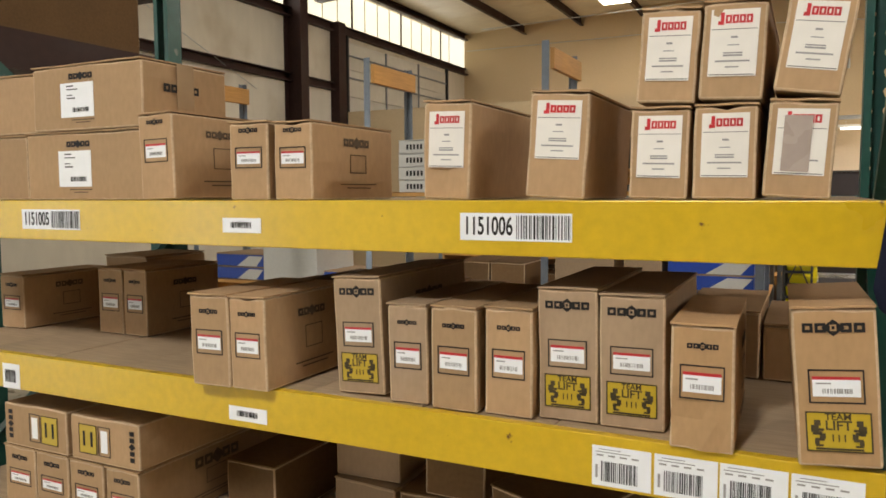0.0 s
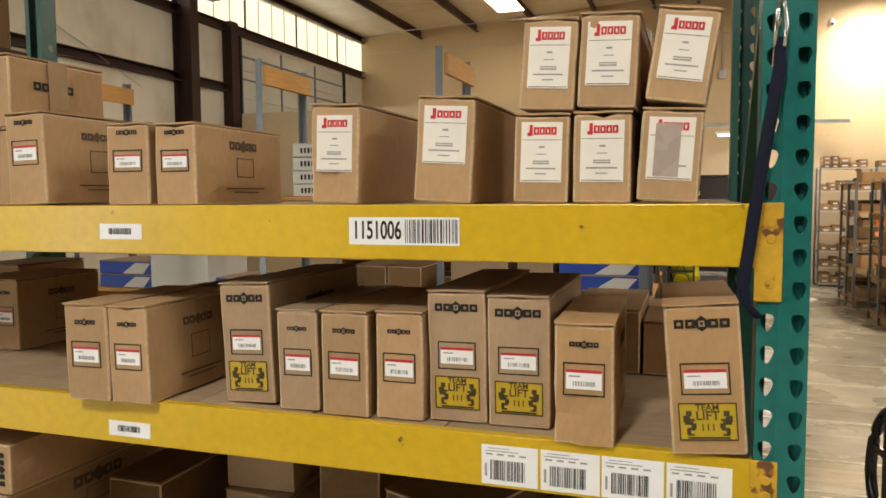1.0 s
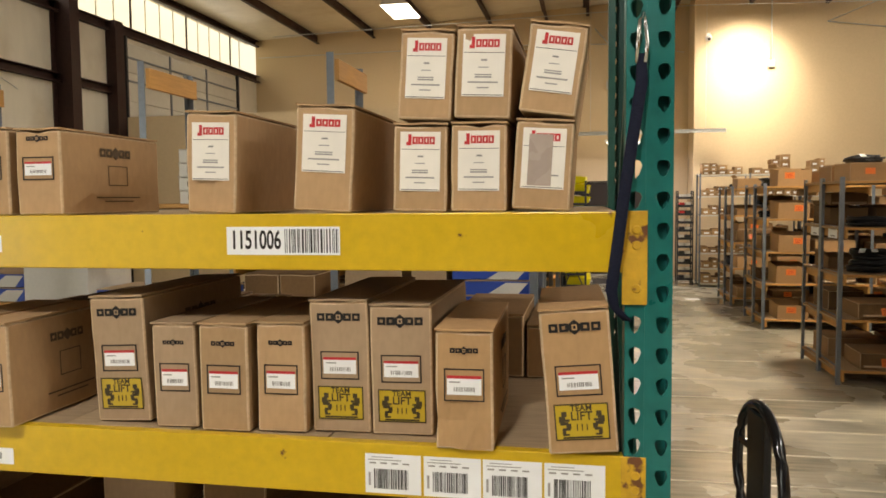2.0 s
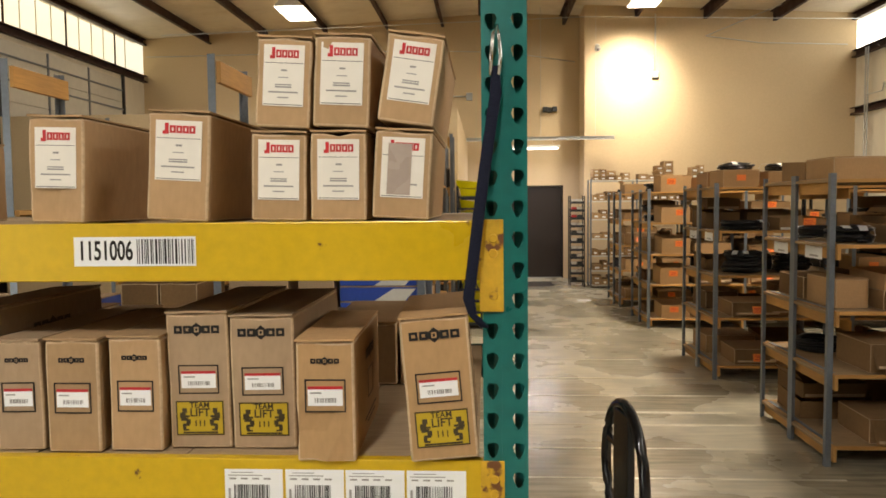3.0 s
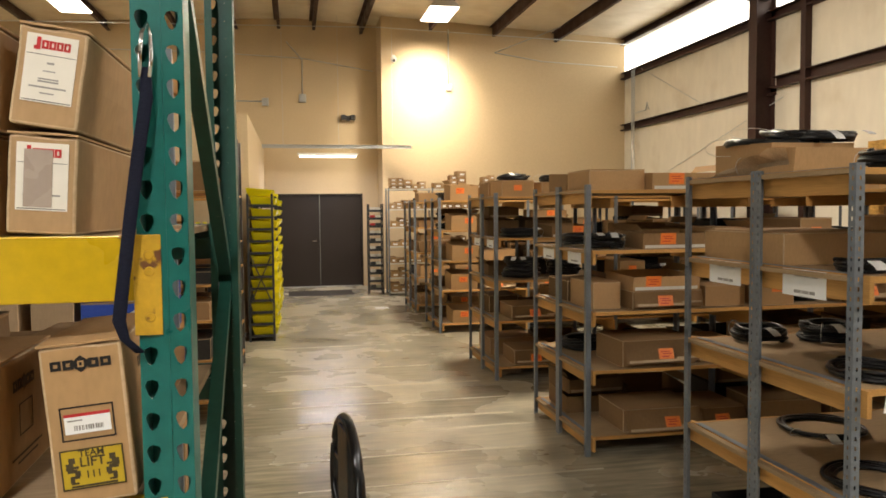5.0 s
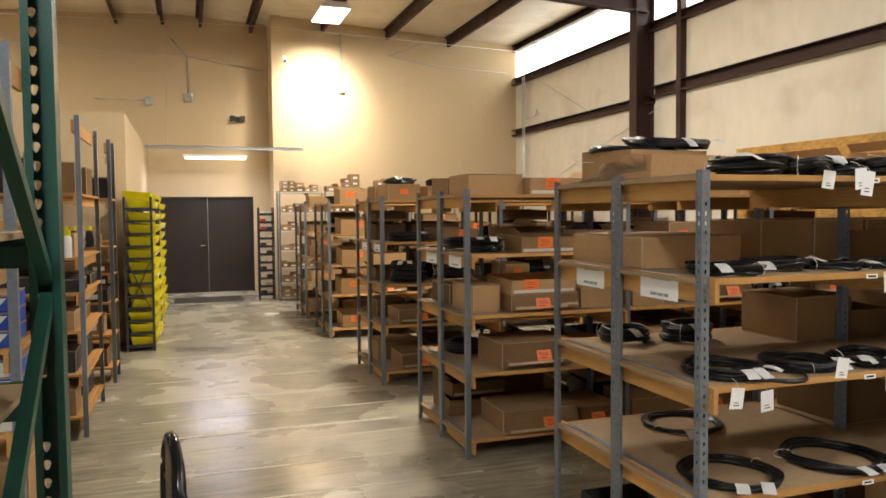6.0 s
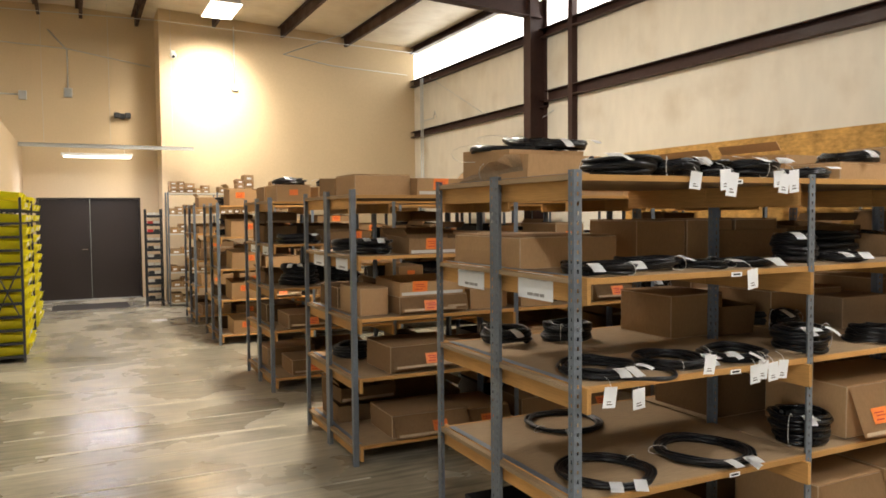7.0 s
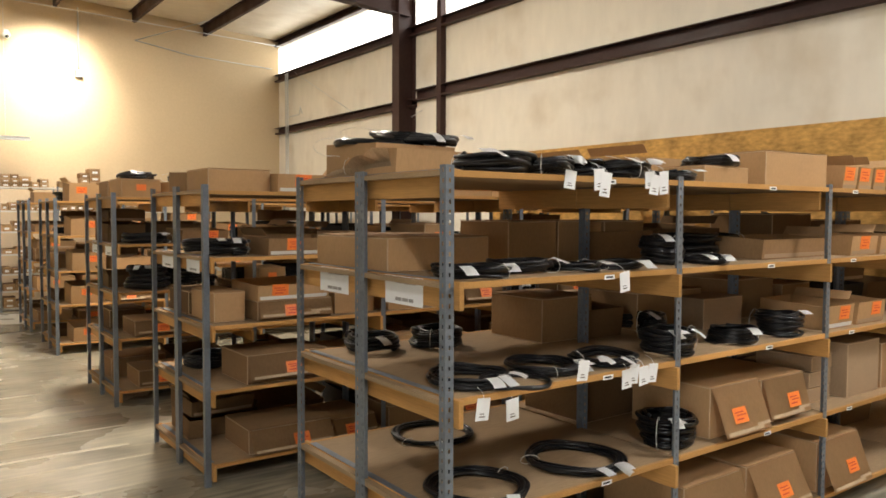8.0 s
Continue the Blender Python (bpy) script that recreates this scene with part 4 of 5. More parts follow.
def hose_coil(x, y, z, R, loops, h, tube=0.008, tags=2, spread=0.22, tie=True, label="", tilt=0.0):
    """A coil of hose: separate uneven turns lying on one another, bound by ties, with paper tags."""
    r = COIL_RNG
    bm = bmesh.new()
    n = 28
    pts = []
    turn = [(R * (1 - spread * r.random()) - tube, r.uniform(-0.10, 0.10) * R, r.uniform(-0.10, 0.10) * R, r.uniform(0, 6.3), r.uniform(0.0, 0.05)) for _ in range(loops + 1)]
    for i in range(n * loops + 1):
        k, s = divmod(i, n)
        f = s / n
        p, q = turn[k], turn[min(k + 1, loops)]
        rr, ox, oy, ph, am = [u + (v - u) * f for u, v in zip(p, q)]
        a = 2 * math.pi * f
        e = rr * (1 + am * math.sin(2 * a + ph))
        zc = tube + max(0.0, h - 2 * tube) * (i / (n * loops))
        pts.append((ox + e * math.cos(a), oy + e * math.sin(a), max(tube, zc + 0.005 * math.sin(3 * a + ph))))
    sweep(bm, pts, tube, 6)
    ob = part("hose_coil", bm, BLACK, smooth=True)
    ob.matrix_world = pose(x, y, z, tilt, 0, 0) @ pose(0, 0, 0, 0, 0, r.uniform(0, 360))
    tagged(ob, label or "coil of black rubber hose with white paper tags", "hose coil", "hose coils on the shelves")
    inv = ob.matrix_world.to_3x3().inverted()
    if tie:
        for a in (r.uniform(0, 6),):
            bm = bmesh.new()
            c = Vector((math.cos(a), math.sin(a), 0)) * R * 0.93
            hh, ww = h / 2 + 0.004, R * spread * 0.6 + tube + 0.006
            d = c.normalized()
            pts = [c + d * (ww * math.cos(t)) + Vector((0, 0, h / 2 + hh * math.sin(t))) for t in [2 * math.pi * i / 12 for i in range(12)]]
            sweep(bm, [(p.x, p.y, max(p.z, 0.003)) for p in pts], 0.0016, 5, True)
            part("tie", bm, WHITECARD, ob, "pale cable tie")
    for k in range(tags):
        bm = bmesh.new()
        tw, tl = 0.054, 0.075
        segs = 4
        bend = r.uniform(0.2, 0.9)
        rows = []
        for i in range(segs + 1):
            s = i / segs
            rows.append([bm.verts.new((sx * tw / 2, -tl * s, 0.010 * math.sin(s * 3 * bend))) for sx in (-1, 1)])
        for i in range(segs):
            bm.faces.new((rows[i][0], rows[i][1], rows[i + 1][1], rows[i + 1][0]))
        bmesh.ops.solidify(bm, geom=bm.faces[:], thickness=0.0008)
        t = part("paper_tag", bm, PAPER, ob, "white paper tag")
        a = r.uniform(3.6, 5.8)
        local = inv @ Vector((math.cos(a) * R * 0.9, math.sin(a) * R * 0.95, 0))
        yaw = math.degrees(-ob.matrix_world.to_euler().z) + r.uniform(-35, 35)
        t.matrix_basis = pose(local.x, local.y, h + 0.004, r.uniform(10, 40), 0, yaw)
    return ob


def hanging_tag(x, y, z, roll=0.0, l=0.07):
    """A paper tag that hangs over the shelf's front edge on its string."""
    ob = part("hanging_tag", box_bm(-0.032, -0.0006, -l, 0.032, 0.0006, 0, 0), PAPER)
    ob.matrix_world = pose(x, y, z, 4, roll, 0)
    tagged(ob, "white paper tag hanging over the shelf edge", "tag", "hanging paper tags")
    part("tag_print", front_quads([(-0.014, -l * 0.85, 0.014, -l * 0.80), (-0.014, -l * 0.72, 0.008, -l * 0.68)], -0.0008, 0.0004), INK_SOFT, ob)
    bm = bmesh.new()
    sweep(bm, [(0, 0, 0), (0.004, 0.02, 0.018), (0.01, 0.06, 0.026)], 0.0012, 5)
    part("string", bm, WHITEMETAL, ob)


L1, L2, L3, L4, L5 = [z + 0.0015 for z in LEVELS]
# near row, top shelf
torn = open_bin(2.885, 3.13, L5, 0.42, 0.24, 0.135, 2, False, CARD_ORANGE, 5, "torn open cardboard box holding a hose bundle", strip=False)
bm = bmesh.new()
rows = []
for i in range(9):
    u = i / 8
    yy = 0.02 + 0.60 * u
    top = 0.115 - 0.085 * u + 0.012 * math.sin(5 * u)
    rows.append([bm.verts.new(c) for c in ((-0.20, yy, 0.002), (-0.215, yy + 0.01, top * 0.55), (-0.235 - 0.03 * math.sin(6 * u), yy + 0.02 * math.sin(11 * u), top + 0.012 * math.sin(17 * u)))])
for p, q in zip(rows, rows[1:]):
    for k in range(2):
        bm.faces.new((p[k], p[k + 1], q[k + 1], q[k]))
bmesh.ops.solidify(bm, geom=bm.faces[:], thickness=0.004)
part("torn_side", bm, CARD_EDGE, torn, "ragged torn cardboard side")
hose_coil(2.92, 3.58, L5, 0.22, 16, 0.105, 0.012, 1, 0.45, label="thick bundle of black hose lying behind a torn box")
hose_coil(2.88, 3.56, L5 + 0.106, 0.25, 14, 0.085, 0.014, 2, 0.55, tilt=2)
hose_coil(3.02, 3.50, L5 + 0.180, 0.27, 10, 0.055, 0.014, 2, 0.55, tilt=7)
for x, y, R, n, h, tg in ((2.95, 2.80, 0.16, 6, 0.07, 2), (3.20, 2.78, 0.14, 6, 0.06, 2), (3.42, 2.80, 0.13, 6, 0.07, 2), (3.70, 2.80, 0.15, 7, 0.07, 3), (4.10, 2.82, 0.13, 5, 0.04, 1)):
    hose_coil(x, y, L5, R * 1.08, n + 4, h + 0.02, 0.010, tg, 0.35)
plain_carton(4.57, 2.80, L5, 0.40, 0.3, 0.095, 0, CARD_ORANGE, seed=61)
hose_coil(4.64, 2.95, L5 + 0.103, 0.16, 9, 0.06, 0.010, 1)
plain_carton(5.28, 2.80, L5, 0.62, 0.4, 0.205, -3, CARD_ORANGE, seed=62)
for k, x in enumerate((5.78, 5.98, 6.18, 6.38)):
    open_bin(x, 2.74, L5, 0.17, 0.4, 0.17, 0, k < 3, CARD_ORANGE, 70 + k)
for k, (x, z) in enumerate(((3.204, 1.972), (3.37, 1.985), (3.42, 1.972), (3.70, 1.985), (3.745, 1.972), (3.80, 1.99))):
    hanging_tag(x, ROWS_Y[0] - 0.003, z + 0.01, (-1) ** k * 6, 0.075 + 0.015 * (k % 3))
# near row, second level
plain_carton(2.945, 3.17, L4, 0.56, 0.66, 0.147, 0, CARD_ORANGE, seed=63, label="long low cardboard carton on the shelf")
for x, y, R, n, h, tg in ((2.83, 2.80, 0.165, 6, 0.05, 2), (3.16, 2.88, 0.16, 7, 0.06, 1), (3.42, 2.80, 0.14, 5, 0.04, 1), (3.68, 2.80, 0.15, 5, 0.04, 2), (4.35, 2.78, 0.15, 5, 0.05, 2)):
    hose_coil(x, y, L4, R, n, h, 0.008, tg)
for k, x in enumerate((3.63, 3.98, 4.34)):
    plain_carton(x, 3.30, L4, 0.335, 0.4, 0.215, 0, CARD_OLD, seed=80 + k)
hose_coil(4.13, 2.88, L4, 0.125, 15, 0.15, 0.009, 1)
hose_coil(4.75, 3.20, L4, 0.20, 14, 0.15, 0.012, 0)
hose_coil(5.05, 3.22, L4, 0.18, 12, 0.14, 0.012, 0)
open_bin(5.28, 2.80, L4, 0.72, 0.3, 0.13, 0, False, CARD_OLD, 64)
open_bin(5.95, 2.72, L4, 0.34, 0.4, 0.14, 0, True, CARD_ORANGE, 65)
open_bin(6.34, 2.72, L4, 0.34, 0.4, 0.14, 0, True, CARD_ORANGE, 66)
hanging_tag(3.54, ROWS_Y[0] - 0.003, 1.553, -8, 0.09)
# near row, third level
hose_coil(2.90, 3.70, L3, 0.15, 9, 0.085, 0.010, 1)
hose_coil(3.25, 3.62, L3, 0.145, 11, 0.10, 0.010, 1)
for x, y, R, n, h, tg in ((2.84, 2.83, 0.185, 8, 0.05, 3), (3.25, 2.83, 0.175, 7, 0.045, 3), (3.63, 2.80, 0.175, 7, 0.05, 3), (4.06, 2.78, 0.14, 12, 0.13, 3), (4.61, 2.78, 0.135, 9, 0.09, 1), (5.06, 2.77, 0.135, 14, 0.14, 1)):
    hose_coil(x, y, L3, R, n, h, 0.008, tg)
hose_coil(2.98, 2.70, L3 + 0.002, 0.17, 2, 0.018, 0.008, 0, tie=False, label="loose loops of black hose near the shelf edge")
plain_carton(3.92, 3.33, L3, 0.38, 0.42, 0.235, 0, CARD_OLD, seed=90)
plain_carton(4.80, 3.32, L3, 0.62, 0.42, 0.22, 0, CARD_OLD, seed=91)
hose_coil(4.36, 3.12, L3, 0.085, 14, 0.15, 0.009, 1)
open_bin(5.60, 2.70, L3, 0.36, 0.4, 0.16, 0, True, CARD_ORANGE, 67, strip=2)
plain_carton(5.05, 3.12, L3, 0.4, 0.3, 0.18, 0, CARD_GREY, seed=92)
open_bin(6.02, 2.70, L3, 0.36, 0.4, 0.16, 0, True, CARD_ORANGE, 68)
for k, (x, z) in enumerate(((2.751, 1.108), (2.893, 1.085), (3.295, 1.19), (3.565, 1.12), (3.62, 1.135), (3.68, 1.12), (3.75, 1.125))):
    hanging_tag(x, ROWS_Y[0] - 0.003, z, (-1) ** k * 5, 0.088)
# near row, fourth level and bottom
hose_coil(3.20, 3.58, L2, 0.22, 5, 0.03, 0.008, 1)
hose_coil(3.50, 2.86, L2, 0.235, 9, 0.04, 0.009, 4)
hose_coil(2.91, 2.85, L2, 0.215, 7, 0.035, 0.009, 2)
hose_coil(4.09, 2.80, L2, 0.155, 12, 0.16, 0.012, 2)
for k, x in enumerate((4.52, 4.99)):
    flap_carton(x, 2.70, L2, 0.42, 0.50, 0.265 - 0.02 * k, 0, True, CARD_ORANGE, 93 + k)
for k in range(3):
    plain_carton(5.55 + 0.02 * k, 2.78, L2 + k * 0.098, 0.26, 0.36, 0.09, 2 * k - 2, CARD_GREY, seed=96 + k)
plain_carton(6.00, 2.72, L2, 0.42, 0.40, 0.34, 0, CARD_GREY, seed=99)
plain_carton(6.45, 2.72, L2, 0.40, 0.40, 0.30, 0, CARD_OLD, seed=100)
for k, x in enumerate((4.32, 4.86, 5.6)):
    flap_carton(x, 2.68, L1, 0.48, 0.52, 0.30, 0, True, CARD_ORANGE, 101 + k)
plain_carton(3.3, 2.9, L1, 0.7, 0.5, 0.2, 0, CARD_OLD, seed=104)
for x in (3.45, 4.72, 5.62):
    for z in (1.955, 1.545, 1.11, 0.645):
        t = part("edge_label", front_quads([(x - 0.032, z - 0.022, x + 0.032, z - 0.002)], ROWS_Y[0] + 0.0035, 0.0008), PAPER)
        tagged(t, "small white shelf edge label", "label", "shelf edge labels")
        part("edge_print", front_quads([(x - 0.022, z - 0.016, x + 0.022, z - 0.008)], ROWS_Y[0] + 0.0026, 0.0004), INK, t)


def end_card(x, ya, yb, z0, z1, big=True):
    c = part("end_sign", box_bm(x - 0.0015, ya, z0, x - 0.0003, yb, z1), PAPER)
    tagged(c, "white paper aisle sign on the plank end", "sign", "aisle signs on shelf ends")
    d, hh = yb - ya, z1 - z0
    for a, b, e, g in ((0.18, 0.74, 0.34, 0.86), (0.36, 0.74, 0.52, 0.86), (0.54, 0.74, 0.70, 0.86), (0.73, 0.78, 0.86, 0.82), (0.24, 0.12, 0.36, 0.24), (0.38, 0.12, 0.54, 0.24), (0.56, 0.12, 0.72, 0.24)):
        part("sign_print", box_bm(x - 0.0022, ya + a * d, z0 + b * hh, x - 0.0015, ya + e * d, z0 + g * hh), GREYPRINT, c)


for y0, z, w in ((ROWS_Y[0], 1.55, 0.24), (ROWS_Y[1], 1.51, 0.22), (ROWS_Y[2], 1.51, 0.22)):
    end_card(ROW_X[0] + 0.0400, y0 + 0.20, y0 + 0.475, z - 0.112, z + 0.002)
    end_card(ROW_X[0] + 0.0400, y0 + 0.79, y0 + 1.065, z - 0.112, z + 0.002)

# the other rows: bins, cartons and coils on every level
SR = random.Random(77)
# what stands in the first bay of three rows, level by level: kind, middle, width, height, set back
FIRST_BAY = {
    1: [[("bin", 3.20, 0.62, 0.17, 0.0), ("bin", 3.72, 0.36, 0.14, 0.02)], [("bin", 3.18, 0.60, 0.20, 0.0), ("box", 3.72, 0.36, 0.15, 0.05)], [("box", 2.80, 0.22, 0.2, 0.1), ("pair", 3.24, 0.56, 0.135, 0.0), ("box", 3.74, 0.34, 0.16, 0.04)], [("coil", 2.84, 0.34, 0.12, 0.0), ("bin", 3.32, 0.56, 0.135, 0.0), ("box", 3.78, 0.26, 0.15, 0.04)], [("box", 2.88, 0.44, 0.15, 0.1), ("bin", 3.40, 0.58, 0.145, 0.0)]],
    2: [[("bin", 3.05, 0.5, 0.16, 0.0), ("box", 3.6, 0.4, 0.15, 0.0)], [("bin", 3.05, 0.56, 0.15, 0.0), ("coil", 3.62, 0.4, 0.1, 0.0)], [("coil", 2.95, 0.46, 0.24, 0.0), ("coil", 3.45, 0.42, 0.2, 0.0)], [("coil", 2.92, 0.46, 0.10, 0.0), ("bin", 3.45, 0.46, 0.14, 0.0)], [("topped", 2.86, 0.36, 0.17, 0.05), ("topped", 3.32, 0.42, 0.15, 0.0)]],
    3: [[("tall", 2.98, 0.40, 0.22, 0.0), ("bin", 3.5, 0.5, 0.15, 0.0)], [("tall", 2.96, 0.40, 0.27, 0.0), ("bin", 3.5, 0.5, 0.15, 0.0)], [("tall", 2.98, 0.40, 0.26, 0.0), ("box", 3.5, 0.5, 0.15, 0.0)], [("tall", 2.97, 0.40, 0.25, 0.0), ("bin", 3.5, 0.5, 0.15, 0.0)], [("tall", 2.97, 0.42, 0.25, 0.0), ("box", 3.5, 0.4, 0.2, 0.0)]],
}
for ri, y0 in enumerate(ROWS_Y):
    for side in ((0, 1) if ri else (1,)):
        for zi, z in enumerate((0.14, 0.63, 1.06, 1.51, 1.95) if ri else LEVELS):
            x = ROW_X[0] + 0.10
            if side == 0 and ri in FIRST_BAY:
                for kind, xc, w, h, dy in FIRST_BAY[ri][zi]:
                    yy, zz = y0 + 0.06 + dy, z + 0.0015
                    if kind == "bin":
                        # the two lowest levels keep to the darker board, for the shade down there
                        (flap_carton if zi < 3 else open_bin)(xc, yy, zz, w, 0.48, h, SR.uniform(-1.5, 1.5), True, CARD_OLD if zi < 2 else SR.choice((CARD_OLD, CARD_ORANGE)), SR.randrange(9999), strip=2)
                    elif kind == "pair":
                        flap_carton(xc, yy, zz, w, 0.48, h, 0, True, CARD_OLD, SR.randrange(9999), lip=0.05)
                        open_bin(xc - 0.01, yy, zz + h + 0.004, w * 0.97, 0.47, h * 0.9, 1, True, CARD_ORANGE, SR.randrange(9999), strip=2)
                    elif kind == "box":
                        plain_carton(xc, yy, zz, w, 0.46, h, SR.uniform(-2, 2), CARD_ORANGE, False, SR.randrange(9999))
                    elif kind == "topped":
                        plain_carton(xc, yy, zz, w, 0.42, h, SR.uniform(-2, 2), CARD_ORANGE, True, SR.randrange(9999), label="brown carton with a hose bundle lying on top")
                        hose_coil(xc, yy + 0.2, zz + h + 0.008, 0.19, 10, 0.075, 0.012, 1, 0.4)
                    elif kind == "tall":
                        open_bin(xc, yy, zz, w, 0.46, h, 0, True, CARD_ORANGE, SR.randrange(9999), strip=False)
                    else:
                        hose_coil(xc, yy + 0.24, zz, w / 2, 12, h, 0.013, 2, 0.4)
                x = ROW_X[1] + 0.05
            xmax = 7.9 if ri in (0, 1) else (6.3 if ri == 2 else 5.2)
            while x < xmax:
                w = SR.choice((0.30, 0.36, 0.42, 0.50, 0.56))
                if any(x < p + 0.03 and x + w > p - 0.03 for p in ROW_X[1:]):
                    x = next(p for p in ROW_X[1:] if x < p + 0.03 and x + w > p - 0.03) + 0.045
                if x + w > xmax:
                    break
                h = SR.uniform(0.11, 0.21)
                kind = SR.random()
                sd = SR.randrange(10000)
                yy = y0 + 0.05 if side == 0 else y0 + 0.66
                yaw = SR.uniform(-3, 3)
                d = 0.48
                if side == 1 and ri == 0 and x < 3.75 and zi in (1, 2, 3):
                    x += w + 0.02
                    continue
                # back cartons below the top level take dark boards, for the rows' inner shade
                if kind < 0.62:
                    (flap_carton if side == 0 and zi < 3 else open_bin)(x + w / 2, yy, z + 0.0015, w, d, h, yaw, side == 0 and SR.random() < 0.8, SR.choice((CARD_OLD, CARD_OLD, CARD_ORANGE) if side == 0 or zi == 4 else (CARD_SHADED, CARD_SHADED, BLACKCARD)), sd, strip=side == 0 and SR.random() < 0.5)
                    if SR.random() < 0.25 and z < 1.9:
                        open_bin(x + w / 2 + 0.01, yy + 0.01, z + h + 0.006, w * 0.96, d * 0.95, min(0.13, 0.37 - h), -yaw, side == 0, CARD_OLD if side == 0 else CARD_SHADED, sd + 1)
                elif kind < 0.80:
                    plain_carton(x + w / 2, yy, z + 0.0015, w * 0.95, d, h + 0.05, yaw, SR.choice((CARD_OLD, CARD_ORANGE) if side == 0 or zi == 4 else (CARD_SHADED, CARD_OLD)), side == 0 and SR.random() < 0.6, sd)
                else:
                    hose_coil(x + w / 2, yy + 0.24, z + 0.0015, w * 0.45, 8, SR.uniform(0.08, 0.15), 0.012, 2 if side == 0 else 0)
                x += w + SR.uniform(0.015, 0.09)
# ---------- shelving behind the rack ----------
LEFT_LEVELS = (0.12, 0.50, 0.90, 1.26, 1.80)
LEFT_ROWS = [(3.73, 0.50, LEFT_LEVELS, [-3.40, -2.10, -1.06, -0.015]), (6.87, 1.26, (0.17, 0.525, 0.877, 1.19, 1.48, 2.0), [-3.2, -2.18, -1.16, -0.14]), (8.95, 0.46, (0.17, 0.525, 0.877, 1.19, 1.48, 2.0), [-3.2, -2.16, -1.13, -0.10]), (10.85, 0.5, (0.17, 0.525, 0.877, 1.19, 1.48, 2.0), [-3.3, -2.29, -1.28, -0.27])]


def tall_row(xs, y0, depth, levels, height):
    row = thing("shelving_unit", pose(0, 0, 0), "tall grey steel shelving with wooden planks and mixed cartons", "shelving", "shelving rows")
    for x in xs:
        for y, s in ((y0, 1), (y0 + depth, -1)):
            ob = part("post", TALL_POSTS[height][1 if (x < xs[-1]) == (s > 0) else -1], None, row)
            ob.matrix_basis = pose(x, y, 0, 0, 0, 0 if s > 0 else 180)
        a, b = (x - 0.064, x - 0.042) if x == xs[-1] else (x + 0.042, x + 0.064)
        for z in (*levels, height - 0.04):
            part("end_plank", box_bm(a, y0 + 0.005, z - 0.10, b, y0 + depth - 0.005, z + 0.004, 0.0015, 1), WOOD, row)
    for z in levels:
        for xa, xb in zip(xs, xs[1:]):
            part("deck", box_bm(xa + 0.005, y0 + 0.006, z - 0.02, xb - 0.005, y0 + depth - 0.006, z, 0.001, 1), WOOD, row)
    return row


TALL_POSTS = {h: {1: angle_post_mesh(h, 1, False), -1: angle_post_mesh(h, -1, False)} for h in (2.55, 2.63)}
for y0, depth, levels, xs in LEFT_ROWS:
    tall_row(xs, y0, depth, levels, 2.55 if y0 < 5 else 2.63)

LR = random.Random(5)


def blue_carton(x, y, z, w, d, h, yaw=0):
    ob = part("blue_carton", carton_body(w, d, h, 0, LR.randrange(999)), BLUE)
    ob.data.materials.append(BLUE)
    ob.matrix_world = pose(x, y, z, 0, 0, yaw)
    tagged(ob, "blue and white printed carton with grey lid", "carton", "blue cartons behind the rack")
    part("lid", box_bm(-w / 2 - 0.001, -0.001, h + 0.0005, w / 2 + 0.001, d + 0.001, h + 0.006, 0.001, 1), CARD_GREY, ob, "dusty grey lid")
    bm = bmesh.new()
    v = [bm.verts.new(c) for c in ((-w * 0.05, -0.0015, h * 0.02), (w * 0.35, -0.0015, h * 0.02), (w * 0.49, -0.0015, h * 0.9), (w * 0.2, -0.0015, h * 0.9))]
    bm.faces.new(v)
    part("white_flash", bm, WHITECARD, ob, "white printed flash")


# blue cartons on the first row, and white ones above
for x, w, n in ((-3.06, 0.38, 2), (-2.29, 0.26, 1), (-1.88, 0.30, 1)):
    for k in range(n):
        blue_carton(x, 3.77, 1.262 + k * 0.082, w, 0.36, 0.073, 0)
for k in range(3):
    blue_carton(-0.25, 3.77, 1.262 + k * 0.076, 0.38, 0.36, 0.068, 0)
for x in (-0.17, -0.55):
    for k in range(4):
        blue_carton(x, 3.77, 0.902 + k * 0.078, 0.30, 0.36, 0.07, LR.uniform(-2, 2))
plain_carton(-2.655, 3.75, 1.262, 0.40, 0.4, 0.25, 0, WHITECARD, seed=256, name="white_carton", label="tall pale grey-white carton on the shelf")
for x in (-1.46, -1.26):
    plain_carton(x, 3.78, 1.262, 0.19, 0.4, 0.165, 0, CARD_SHADED, seed=int(-100 * x), label="dark carton on the shelf")
for x, w in ((-0.85, 0.3), (-0.56, 0.18)):
    plain_carton(x, 3.78, 1.262, w, 0.4, 0.24, 0, CARD_GREY, seed=int(-100 * x))
plain_carton(-0.19, 3.80, 0.502, 0.36, 0.4, 0.26, 0, CARD_ORANGE, seed=301)
plain_carton(-0.62, 3.80, 0.502, 0.36, 0.4, 0.24, 0, CARD_OLD, seed=302)
plain_carton(-0.28, 3.79, 1.515, 0.30, 0.4, 0.20, 0, CARD_ORANGE, seed=303)
for x in (-1.80, -1.55, -0.28):
    for k in range(4 if x < -1 else 2):
        ob = plain_carton(x, 3.76, 1.802 + k * 0.072, 0.20, 0.40, 0.066, LR.uniform(-4, 4), WHITECARD, seed=310 + k, label="flat white carton with black print", name="white_carton")
        part("black_print", front_quads([(-0.05 + i * 0.022, 0.018, -0.05 + i * 0.022 + 0.013, 0.046) for i in range(5)], -0.001, 0.0006), INK, ob)
